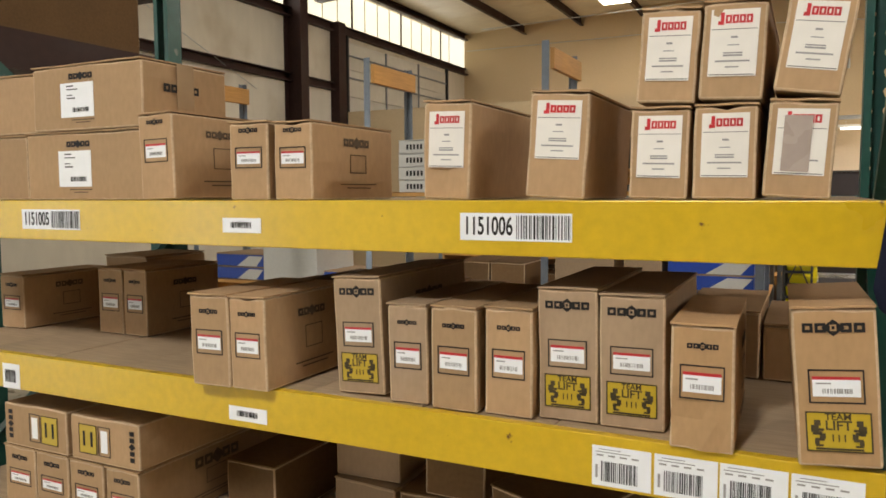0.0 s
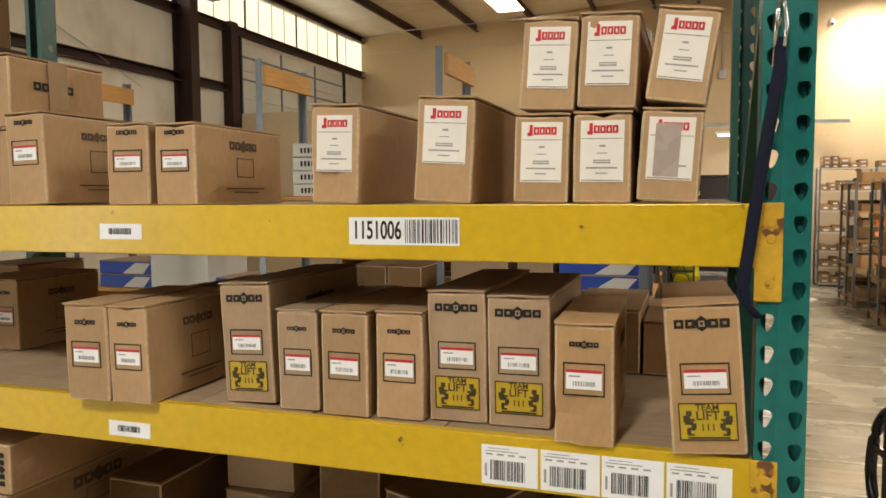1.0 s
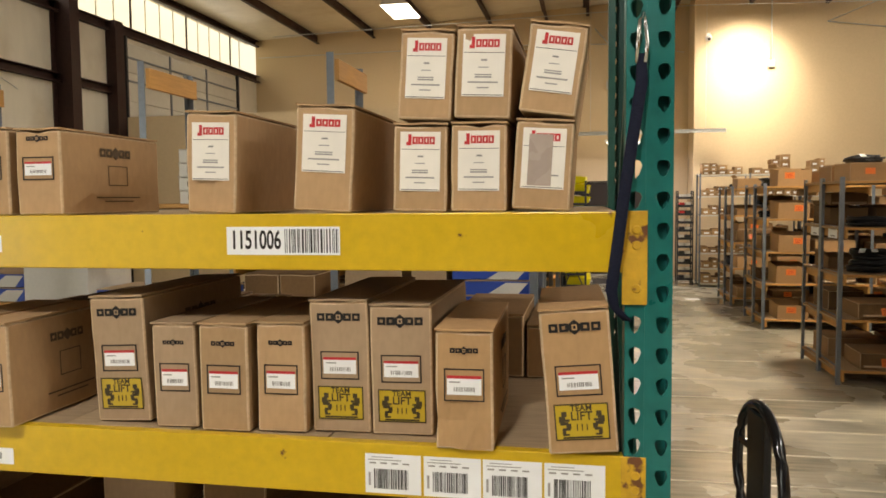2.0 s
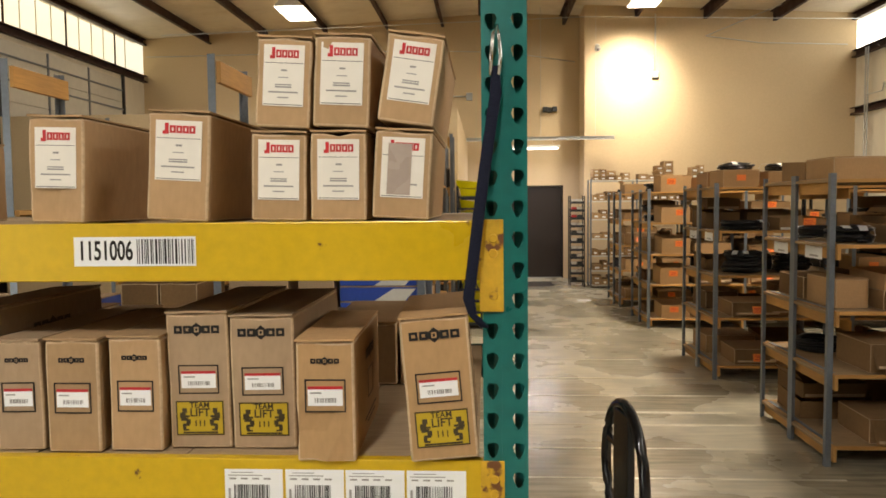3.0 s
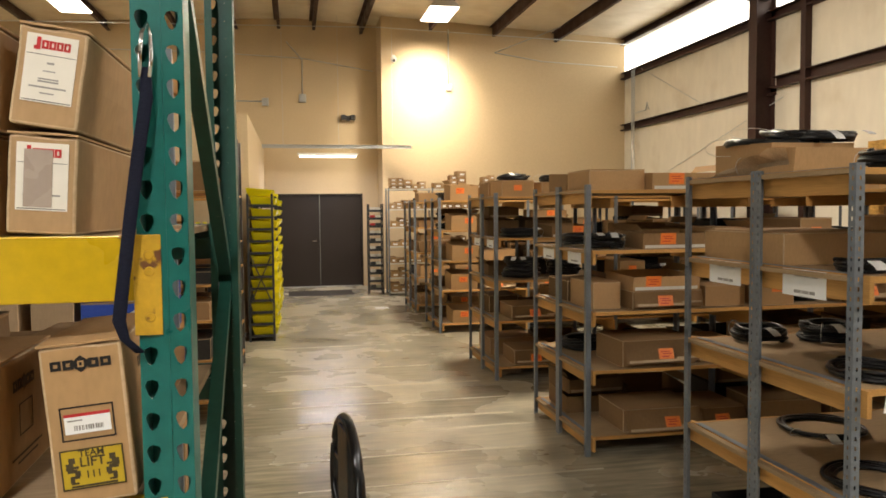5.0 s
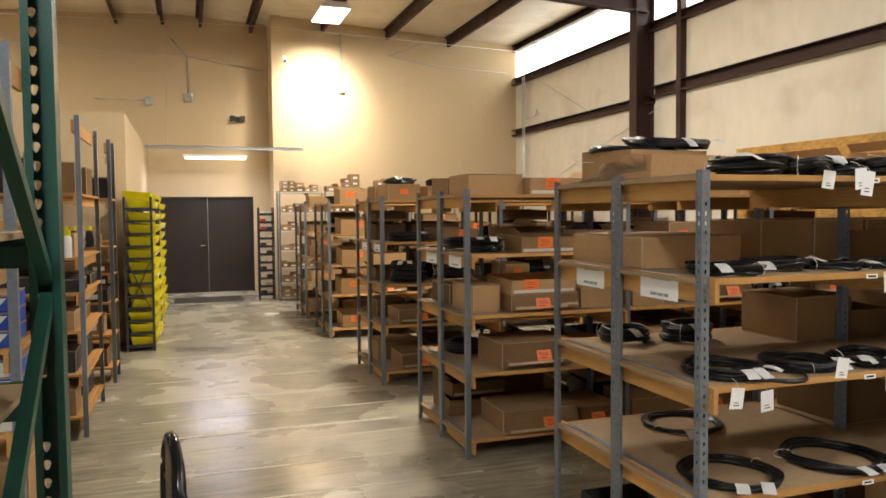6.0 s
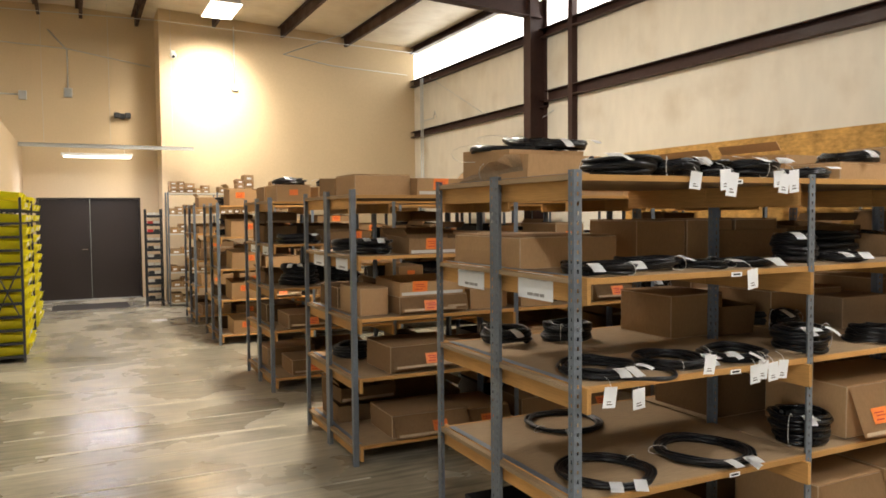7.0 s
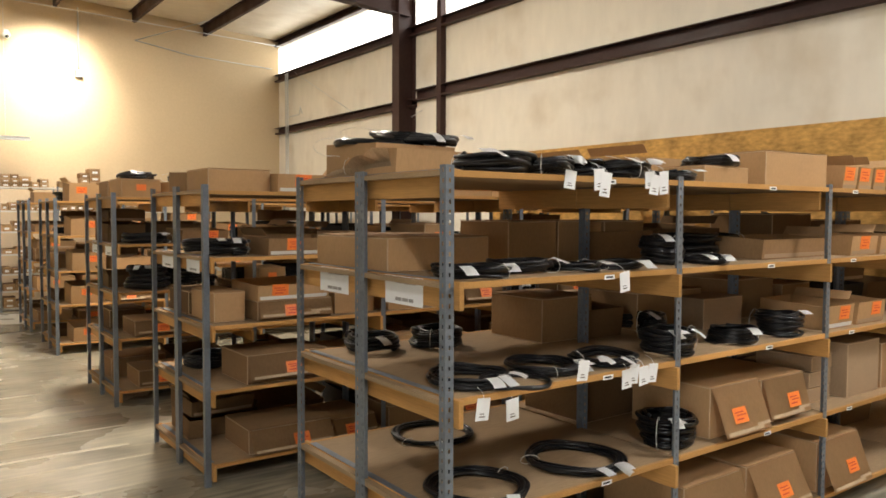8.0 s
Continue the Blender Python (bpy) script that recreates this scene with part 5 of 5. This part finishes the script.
for ri, (y0, depth, levels, xs) in enumerate(LEFT_ROWS):
    for z in levels:
        for xa, xb in zip(xs, xs[1:]):
            if ri == 0 and z in (1.26, 1.80, 0.90):
                continue
            x = xa + (0.09 if ri == 0 else 0.05)
            top = min([v for v in levels if v > z] + [2.5]) - z - 0.13
            while x < xb - (0.34 if ri == 0 else 0.22):
                w = LR.uniform(0.18, 0.34)
                if ri and z != 1.48:
                    w = min(w, xb - 0.04 - x)
                    # dark mix: black goods, and boards darkened in place of shade
                    plain_carton(x + w / 2, y0 + 0.05 + LR.uniform(0, 0.03), z + 0.001, w, 0.36, min(top, 0.34) * LR.uniform(0.6, 1.0), LR.uniform(-2, 2), LR.choice((CARD_OLD, CARD_SHADED, BLACKCARD, BLACKCARD)), seed=LR.randrange(999), paper=LR.random() < 0.3)
                    if ri == 1:
                        plain_carton(x + w / 2, y0 + 0.80, z + 0.001, w, 0.36, min(top, 0.34) * LR.uniform(0.6, 1.0), LR.uniform(-2, 2), LR.choice((CARD_SHADED, CARD_SHADED, BLACKCARD)), seed=LR.randrange(999))
                elif LR.random() < 0.75:
                    plain_carton(x + w / 2, y0 + (0.06 if ri == 0 else 0.085), z + 0.001, w, 0.4 if ri == 0 else 0.35, LR.uniform(0.08, 0.22), LR.uniform(-4, 4), LR.choice((CARD_OLD, CARD_SHADED, CARD_SHADED, CARD_ORANGE)), seed=LR.randrange(999), paper=LR.random() < 0.4)
                elif LR.random() < 0.5:
                    hose_coil(x + w / 2, y0 + 0.26, z + 0.001, w * 0.45, 6, 0.07, 0.012, 0)
                x += w + LR.uniform(0.01, 0.1)
# spray cans on the second and third rows
for ri in (1, 2):
    for k in range(6):
        bm = bmesh.new()
        bmesh.ops.create_cone(bm, cap_ends=True, segments=14, radius1=0.032, radius2=0.032, depth=0.16, matrix=pose(0, 0, 0.08))
        bmesh.ops.create_cone(bm, cap_ends=True, segments=14, radius1=0.031, radius2=0.018, depth=0.02, matrix=pose(0, 0, 0.17))
        can = part("spray_can", bm, DARKSTEEL if k % 2 else WHITEMETAL)
        can.matrix_world = pose(-0.26 - 0.075 * k, LEFT_ROWS[ri][0] + 0.04, 1.4805)
        tagged(can, "spray can with a yellow cap", "can", "spray cans on the shelf")
        bm = bmesh.new()
        bmesh.ops.create_cone(bm, cap_ends=True, segments=14, radius1=0.026, radius2=0.024, depth=0.045, matrix=pose(0, 0, 0.2025))
        part("cap", bm, PLASTIC_Y, can, "yellow plastic cap")

# ---------- yellow bin racks along the office ----------
bm = bmesh.new()
outer = [(-0.17, -0.19), (0.19, -0.19), (0.19, 0.19), (-0.17, 0.19)]
lo = [bm.verts.new((x * 0.86, y * 0.86, 0)) for x, y in outer]
hi = [bm.verts.new((x, y, 0.115 if x < 0 else 0.085)) for x, y in outer]
li = [bm.verts.new((x * 0.86 * 0.96, y * 0.86 * 0.96, 0.004)) for x, y in outer]
hj = [bm.verts.new((x * 0.96, y * 0.96, 0.115 if x < 0 else 0.085)) for x, y in outer]
bm.faces.new(lo[::-1])
bm.faces.new(li)
for i in range(4):
    j = (i + 1) % 4
    bm.faces.new((lo[i], lo[j], hi[j], hi[i]))
    bm.faces.new((hi[i], hi[j], hj[j], hj[i]))
    bm.faces.new((hj[i], hj[j], li[j], li[i]))
BIN = mesh_of(bm, "plastic_bin", PLASTIC_Y)
YR = random.Random(8)
for y0 in (10.85, 13.45):
    n, sp = 12, 0.166
    length = 1.72
    rack = thing("bin_rack", pose(0.04, y0, 0), "dark steel rack holding rows of yellow bins", "bin rack", "bin racks")
    for x in (-0.18, 0.15):
        for y in (0, length):
            part("post", box_bm(x, y, 0, x + 0.03, y + 0.03, 2.06), DARKSTEEL, rack)
    for k in range(n):
        z = 0.09 + k * sp
        for y in (0.0, length):
            part("cross_bar", box_bm(-0.15, y + 0.004, z - 0.032, 0.15, y + 0.022, z), DARKSTEEL, rack)
        part("shelf", box_bm(-0.176, 0.03, z - 0.012, 0.176, length, z - 0.002), DARKSTEEL, rack)
    for a, b in (((-0.14, 0.55), (0.14, 1.2)), ((0.14, 0.55), (-0.14, 1.2))):
        bm = bmesh.new()
        sweep(bm, [(a[0], -0.004, a[1]), (b[0], -0.004, b[1])], 0.009, 6)
        part("brace", bm, DARKSTEEL, rack)
    for k in range(n):
        for j in range(4):
            b = part("plastic_bin", BIN, None)
            b.matrix_world = pose(0.06 + YR.uniform(0, 0.035), y0 + 0.235 + j * 0.415, 0.09 + k * sp - 0.001, 0, 0, YR.uniform(-3, 3))
            tagged(b, "yellow plastic parts bin", "bin", "yellow bins in the rack")
            if YR.random() < 0.6:
                part("bin_label", box_bm(0.184, -0.06, 0.025, 0.187, 0.06, 0.065), PAPER, b, "white bin label")
    for j in range(3):
        b = part("plastic_bin", BIN, None)
        b.matrix_world = pose(0.03, y0 + 0.22 + j * 0.42, 0.09 + (n - 1) * sp + 0.116, 0, 0, YR.uniform(-4, 4))
        tagged(b, "yellow plastic parts bin stacked on the rack", "bin", "yellow bins in the rack")

# ---------- at the far end ----------
lit = thing("tray_rack", pose(2.06, 16.25, 0), "narrow dark steel rack of sloping trays", "tray rack")
for x in (0, 0.30):
    for y in (0, 0.30):
        part("post", box_bm(x, y, 0, x + 0.025, y + 0.025, 1.95), DARKSTEEL, lit)
for k in range(11):
    z = 0.10 + k * 0.168
    tr = part("tray", prism_bm([(-0.02, z), (0.30, z + 0.05), (0.30, z + 0.062), (0.0, z + 0.014), (0.0, z + 0.05), (-0.02, z + 0.05)], 0, 0.027, 0.298), DARKSTEEL, lit)
    for j in range(2):
        it = tagged(part("small_packet", box_bm(2.06 + 0.05 + 0.12 * j, 16.28, z + 0.03, 2.06 + 0.15 + 0.12 * j, 16.42, z + 0.10, 0.004), RED if (k in (8, 9) and j == 0) else (WHITECARD if (k + j) % 3 else DARKSTEEL)), "small packet in a sloping tray", "packet", "packets in the tray rack")

ends = thing("steel_shelving", pose(2.46, 16.0, 0), "light grey steel shelving against the end wall", "shelving", "end wall shelving")
END_LEVELS = (0.07, 0.38, 0.69, 1.05, 1.46, 1.84, 2.27)
for x in (0, 0.95, 1.9, 2.85):
    for y in (0, 0.45):
        part("post", box_bm(x, y, 0, x + 0.03, y + 0.03, 2.29), STEEL, ends)
for z in END_LEVELS:
    for k in range(3):
        part("shelf", box_bm(0.03 + 0.95 * k, 0.004, z - 0.03, 0.95 + 0.95 * k, 0.476, z), WHITECARD, ends)
ER = random.Random(12)
for z in END_LEVELS:
    for k in range(3):
        x = 2.46 + 0.05 + 0.95 * k
        stop = 2.46 + 0.93 + 0.95 * k
        while True:
            w = ER.choice((0.11, 0.13, 0.16, 0.20))
            if x + w > stop:
                break
            h = ER.choice((0.07, 0.09, 0.12))
            m = 1 if z < 2.2 and h > 0.1 else ER.choice((1, 2, 2, 3 if z > 2.2 else 2))
            if ER.random() < 0.97:
                for q in range(m):
                    plain_carton(x + w / 2, 16.03, z + 0.0005 + q * (h + 0.006), w - 0.01, 0.35, h, ER.uniform(-2, 2), ER.choice((CARD_ORANGE, CARD, CARD_OLD)), False, ER.randrange(999), "small_carton", "small brown carton with white label on steel shelving", True)
            x += w
# paper on the floor
tagged(part("paper_sheet", box_bm(1.95, 13.9, 0, 2.2, 14.15, 0.002), PAPER), "white sheet of paper on the floor", "paper")

# ---------- lamps and services ----------
# fixtures for the two seen lamps and for the added ones
for x, y, z in BAYS_AND_FILLS:
    lamp = thing("bay_and_fill_lamp", pose(x, y, z), "white rectangular high bay lamp under the roof, lit; four of six added unseen", "lamp", "high bay lamps")
    part("housing", prism_bm([(-0.30, -0.10), (0.30, -0.10), (0.18, 0.02), (-0.18, 0.02)], 1, -0.6, 0.6), WHITEMETAL, lamp)
    part("diffuser", box_bm(-0.28, -0.58, -0.112, 0.28, 0.58, -0.101), LAMP_GLOW, lamp, "glowing diffuser")
    for yy in (-0.4, 0.4):
        bm = bmesh.new()
        sweep(bm, [(0, yy, 0.02), (0, yy, roof_z(x) - z)], 0.006, 6)
        part("hanger", bm, ZINC, lamp)
strut = thing("steel_channel", pose(0, 16.9, 3.19), "galvanised steel channel spanning over the doors", "channel")
part("channel", prism_bm([(0, 0), (0.06, 0), (0.06, 0.075), (0, 0.075), (0, 0.068), (0.053, 0.068), (0.053, 0.007), (0, 0.007)], 0, OFFICE_X, 3.12), ZINC, strut)
for x in (0.3, 1.5, 2.7):
    bm = bmesh.new()
    sweep(bm, [(x, 0.03, 0.075), (x, 0.03, 2.9)], 0.003, 5)
    part("hanging_wire", bm, ZINC, strut)
tube = thing("tube_lamp", pose(1.24, 16.5, 3.0), "white fluorescent tube fitting over the doors, lit", "lamp")
part("body", prism_bm([(-0.06, 0), (0.06, 0), (0.03, 0.05), (-0.03, 0.05)], 0, -0.64, 0.64), WHITEMETAL, tube)
bm = bmesh.new()
sweep(bm, [(-0.6, 0, -0.022), (0.6, 0, -0.022)], 0.019, 10)
part("tube", bm, TUBE_GLOW, tube, "glowing tube", True)
for x in (-0.5, 0.5):
    bm = bmesh.new()
    sweep(bm, [(x, 0, 0.05), (x, 0.4, 0.19)], 0.003, 5)
    part("chain", bm, ZINC, tube)


def wall_box(x, y, z, w=0.13, label="grey junction box on the wall"):
    ob = tagged(part("junction_box", box_bm(x - w / 2, y - 0.08, z - w * 0.6, x + w / 2, y, z + w * 0.6, 0.01), ZINC), label, "junction box", "junction boxes on the walls")
    return ob


def conduit(pts, r=0.014, name="conduit"):
    bm = bmesh.new()
    sweep(bm, pts, r, 8)
    return tagged(part(name, bm, ZINC, smooth=True), "thin grey conduit run along the wall", "conduit", "conduits")


wall_box(4.05, BUMP_Y, 4.62, 0.13)
conduit([(4.05, BUMP_Y - 0.02, 4.7), (4.05, BUMP_Y - 0.02, 5.95)])
conduit([(5.15, BUMP_Y - 0.02, 5.45), (6.3, BUMP_Y - 0.02, 5.28), (8.2, BUMP_Y - 0.02, 5.2)], 0.01)
conduit([(5.15, BUMP_Y - 0.02, 5.45), (6.4, BUMP_Y - 1.0, 5.85)], 0.01)
wall_box(0.75, WALL_N, 4.45, 0.16)
conduit([(0.75, WALL_N - 0.02, 4.55), (0.75, WALL_N - 0.02, 5.35), (0.4, WALL_N - 0.02, 5.75)])
wall_box(-0.1, WALL_N, 4.35, 0.15)
conduit([(-1.2, WALL_N - 0.02, 4.37), (-0.18, WALL_N - 0.02, 4.36)])
conduit([(WALL_W + 0.1, WALL_N - 0.02, 5.45), (-1.5, WALL_N - 0.02, 5.46), (0.75, WALL_N - 0.02, 5.38), (2.4, WALL_N - 0.02, 5.12)], 0.009)
cam_body = thing("security_camera", pose(2.78, BUMP_Y, 5.22), "small white dome security camera on the wall", "security camera")
bm = bmesh.new()
bmesh.ops.create_uvsphere(bm, u_segments=16, v_segments=10, radius=0.07, matrix=pose(0, -0.07, 0))
part("dome", bm, WHITEMETAL, cam_body, smooth=True)
part("bracket", box_bm(-0.04, -0.03, 0.03, 0.04, 0, 0.11, 0.005), WHITEMETAL, cam_body)
bm = bmesh.new()
bmesh.ops.create_uvsphere(bm, u_segments=12, v_segments=8, radius=0.032, matrix=pose(0, -0.118, -0.035))
part("lens", bm, INK, cam_body, smooth=True)
flood = thing("wall_floodlight", pose(1.8, WALL_N, 4.0), "small dark twin floodlight on the wall, off", "floodlight")
part("mount", box_bm(-0.05, -0.05, -0.06, 0.05, 0, 0.06, 0.005), DARKSTEEL, flood)
for s in (-1, 1):
    part("head", box_bm(s * 0.11 - 0.06, -0.17, -0.05, s * 0.11 + 0.06, -0.05, 0.07, 0.02), DARKSTEEL, flood)
for k, (yy, zz) in enumerate(((BUMP_Y - 0.7, 0), (BUMP_Y - 0.8, 0))):
    conduit([(WALL_E - 0.14, yy, 0.3), (WALL_E - 0.14, yy, 5.0)], 0.018)
conduit([(WALL_E - 0.14, BUMP_Y - 0.75, 4.0), (WALL_E - 0.14, BUMP_Y - 1.4, 4.0), (WALL_E - 0.16, BUMP_Y - 1.5, 4.15), (WALL_E - 0.14, BUMP_Y - 1.55, 4.0)], 0.012)
structure("wall_post_east", box_bm(WALL_E - 0.112, 10.55, 0, WALL_E - 0.002, 10.67, 5.75), BROWN, "dark brown steel wall post beside the column", "wall post")
for ya, yb, za, zb in ((16.3, 13.6, 5.0, 3.8), (11.2, 16.5, 3.6, 2.2)):
    conduit([(WALL_E - 0.03, ya, za), (WALL_E - 0.03, yb, zb)], 0.006, "wall_brace_rod")
for xs_, z_ in (((-6.8, 8.2), 5.55), ((-6.8, 8.2), 5.6)):
    conduit([(xs_[0], 16.4 + (z_ - 5.55) * 4, z_), (2.4, 16.4 + (z_ - 5.55) * 4, z_ + 0.18), (xs_[1], 16.4 + (z_ - 5.55) * 4, z_)], 0.008, "ceiling_cable")

# west side: sectional door with tracks, window bars
sd = thing("sectional_door", pose(WALL_W + 0.1, 12.5, 0), "white sectional overhead door with steel tracks", "overhead door", kind="structure")
for k in range(9):
    part("door_panel", box_bm(-0.02, 0, 0.02 + k * 0.52, 0.03, 4.3, 0.02 + k * 0.52 + 0.512, 0.006, 1), SIDING, sd)
for y in (-0.08, 4.33):
    part("track", box_bm(0.0, y, 0, 0.07, y + 0.05, 4.8), DARKSTEEL, sd)
for y in (1.4, 2.85):
    part("stile", box_bm(0.032, y, 0.05, 0.05, y + 0.05, 4.7), STEEL, sd)
for z in (4.42, 4.0):
    part("rail", box_bm(0.032, 0, z, 0.06, 4.3, z + 0.03), STEEL, sd)
structure("wall_post_west", box_bm(WALL_W + 0.002, 12.08, 0, WALL_W + 0.2, 12.32, 5.0), BROWN, "dark brown steel door jamb post", "wall post")
for i in range(26):
    y = 5.0 + i * 0.5
    structure("window_bar_west", box_bm(WALL_W - 0.12, y, 4.985, WALL_W - 0.10, y + (0.05 if i % 4 == 0 else 0.014), 5.795), BROWN if i % 4 == 0 else SIDING, "thin bar between translucent clerestory panels", "window bar")
conduit([(WALL_W + 0.05, 5.2, 5.3), (WALL_W + 0.05, 9.9, 3.5)], 0.006, "wall_brace_rod")

# raised rack level beyond the left end
up = thing("storage_platform", pose(0, 0, 0), "dark timber decked storage level carrying cartons", "storage rack")
part("deck", box_bm(-5.6, 1.9, 2.43, -3.45, 3.58, 2.632), BROWN, up)
part("upper_deck", box_bm(-5.6, 2.2, 3.02, -3.40, 3.7, 3.08), BROWN, up)
for x in (-5.6, -3.53):
    for y in (2.4, 3.5):
        part("post", box_bm(x, y, 0, x + 0.08, y + 0.08, 3.02 if x < -5 else 2.43), GREEN, up)
# brown cartons in darkened board, adding to the shade under the upper deck
for k, (x, w, h) in enumerate(((-3.78, 0.6, 0.34), (-4.42, 0.6, 0.42), (-5.1, 0.6, 0.4))):
    plain_carton(x, 2.42, 2.6335, w, 1.0, min(h, 0.36), 0, CARD_SHADED, seed=400 + k, label="large brown carton on the storage level")

# ---------- below the lower beam ----------
ZB = SHELF_BASE + 0.0005
for k, (x, w) in enumerate(((-1.797, 0.128), (-1.664, 0.128), (-1.529, 0.126), (-1.396, 0.118))):
    bearing_carton(x, 1.42, ZB, w, 0.34 + 0.07 * k, 0.164 - 0.001 * k, seed=200 + k, label="narrow brown carton under the lower beam")
for k, (x, w) in enumerate(((-1.719, 0.254), (-1.449, 0.250))):
    b = carton_part(carton_body(w, 0.40, 0.118, 0, 210 + k), CARD)
    b.matrix_world = pose(x, 1.415, ZB + 0.1715)
    tagged(b, "carton lying on its side with a yellow sticker", "carton", "brown cartons on the rack")
    s = 1 if k == 0 else -1
    part("lift_sticker", front_quads([(s * 0.06 - 0.033, 0.02, s * 0.06 + 0.033, 0.098)], -0.001), STICKER, b, "yellow lifting sticker")
    part("sticker_frame", front_quads(outline(s * 0.06 - 0.033, 0.02, s * 0.06 + 0.033, 0.098, 0.002) + [(s * 0.06 - 0.018, 0.04, s * 0.06 - 0.01, 0.08), (s * 0.06 + 0.01, 0.04, s * 0.06 + 0.018, 0.08)], -0.0018, 0.0004), INK, b)
    part("printed_frame", front_quads(outline(-0.022, 0.02, 0.022, 0.098, 0.002), -0.001), INK, b)
    part("label", front_quads([(-0.012, 0.03, 0.012, 0.088)], -0.0012), PAPER, b, "white label")
    q = front_quads([(-s * 0.1 - 0.008, 0.02 + i * 0.017, -s * 0.1 + 0.008, 0.032 + i * 0.017) for i in range(5) if i != 2], -0.001)
    diamond(q, -s * 0.1, 0.06, 0.012, -0.0012)
    part("printed_mark", q, INK, b)
# dusty cartons; the darker boards put the shade below the beam into their colour
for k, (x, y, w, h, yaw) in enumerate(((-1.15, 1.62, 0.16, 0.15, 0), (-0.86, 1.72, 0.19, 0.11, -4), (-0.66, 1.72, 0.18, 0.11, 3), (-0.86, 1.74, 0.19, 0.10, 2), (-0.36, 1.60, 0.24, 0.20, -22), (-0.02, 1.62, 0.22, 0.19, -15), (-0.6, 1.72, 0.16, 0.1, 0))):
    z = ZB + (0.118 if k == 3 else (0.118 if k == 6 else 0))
    plain_carton(x, y, z, w, 0.34, h, yaw, CARD_GREY if k in (1, 3) else CARD_SHADED, seed=220 + k, label="dusty carton lying under the lower beam, most darkened for shade")
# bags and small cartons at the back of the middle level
# this row closes off light from behind; its dark boards carry the shade
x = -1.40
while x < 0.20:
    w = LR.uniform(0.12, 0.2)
    plain_carton(x + w / 2, 1.90, ZL, w - 0.008, 0.38, LR.uniform(0.11, 0.16), 0, LR.choice((CARD_OLD, CARD_SHADED)), seed=LR.randrange(999), label="back-row carton blocking light through the deck, some darkened for shade")
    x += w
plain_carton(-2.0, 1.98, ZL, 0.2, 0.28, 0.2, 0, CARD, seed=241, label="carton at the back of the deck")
# ---------- strap and hook on the upright ----------
strap = thing("ratchet_strap", pose(POST_R - 0.03, RACK_Y - 0.012, 0), "dark navy webbing strap hung by a wire hook", "strap")
bm = bmesh.new()
pts = [(0.016, 0.0, 2.035), (0.016, -0.004, 1.99), (0.002, -0.008, 1.90), (-0.012, -0.010, 1.80), (-0.022, -0.014, 1.72), (-0.030, -0.012, 1.66), (-0.024, -0.006, 1.632), (-0.004, 0.0, 1.61)]
rows = []
for i, (x, y, z) in enumerate(pts):
    hw = 0.007 if i in (0,) else (0.0095 if i < 6 else 0.007)
    rows.append([bm.verts.new((x - hw, y, z)), bm.verts.new((x + hw, y - 0.002, z))])
for a, b in zip(rows, rows[1:]):
    bm.faces.new((a[0], a[1], b[1], b[0]))
bmesh.ops.subdivide_edges(bm, edges=bm.edges[:], cuts=1, use_grid_fill=True)
bmesh.ops.solidify(bm, geom=bm.faces[:], thickness=0.003)
part("webbing", bm, STRAP, strap, smooth=True)
bm = bmesh.new()
sweep(bm, [(0.008, -0.004, 2.02), (0.009, -0.010, 2.05), (0.012, -0.008, 2.085), (0.018, 0.002, 2.10), (0.022, 0.008, 2.085), (0.024, -0.004, 2.05), (0.021, -0.006, 2.02)], 0.0032, 8)
part("wire_hook", bm, CHROME, strap, "bright wire hook", True)

# ---------- pallet jack ----------
jack = thing("pallet_jack", pose(0.626, 2.0, 0, 0, 0, 8.5), "pallet jack with a glossy black loop handle", "pallet jack")
bm = bmesh.new()
loop = []
for i in range(40):
    a = 2 * math.pi * i / 40
    s, c = math.sin(a), math.cos(a)
    loop.append((0.0, 0.148 * s * (1 - 0.22 * max(0, -c)), 1.122 + 0.185 * c))
sweep(bm, loop, 0.0135, 12, True)
part("loop_handle", bm, GLOSSBLACK, jack, smooth=True)
part("control_lever", box_bm(-0.006, 0.03, 1.08, 0.006, 0.055, 1.245, 0.004), GLOSSBLACK, jack)
part("lever_bar", box_bm(-0.007, 0.055, 1.180, 0.007, 0.148, 1.197, 0.003), GLOSSBLACK, jack)
bm = bmesh.new()
sweep(bm, [(0, 0, 0.97), (0, 0.0, 0.55)], 0.021, 12)
part("shaft", bm, GLOSSBLACK, jack, smooth=True)
part("handle_plate", box_bm(-0.010, -0.055, 0.95, 0.010, 0.06, 1.292, 0.006), GLOSSBLACK, jack)
part("pump", box_bm(-0.09, -0.09, 0.16, 0.09, 0.09, 0.56, 0.02), GLOSSBLACK, jack)
for s in (-1, 1):
    bm = bmesh.new()
    bmesh.ops.create_cone(bm, cap_ends=True, segments=20, radius1=0.09, radius2=0.09, depth=0.05, matrix=pose(0, s * 0.07, 0.09, 90, 0, 0))
    part("wheel", bm, MATRUB, jack)
part("axle_block", box_bm(-0.05, -0.12, 0.07, 0.05, 0.12, 0.17, 0.01), GLOSSBLACK, jack)

# ---------- pale streaks across the floor ----------
for k, (y, xa, xb, w) in enumerate(((6.2, 0.3, 2.5, 0.03), (6.55, 0.5, 2.4, 0.05), (7.12, 0.25, 2.5, 0.03), (7.82, 0.2, 2.4, 0.05), (8.75, 0.2, 2.2, 0.03), (5.6, 0.3, 2.3, 0.03), (5.0, 0.5, 2.6, 0.025), (10.2, 0.3, 1.7, 0.03), (4.2, 0.5, 2.5, 0.03), (3.4, 0.6, 2.5, 0.03))):
    structure("floor_joint", box_bm(xa, y, 0, xb, y + w, 0.0012), JOINT, "pale worn streak across the concrete", "floor mark")
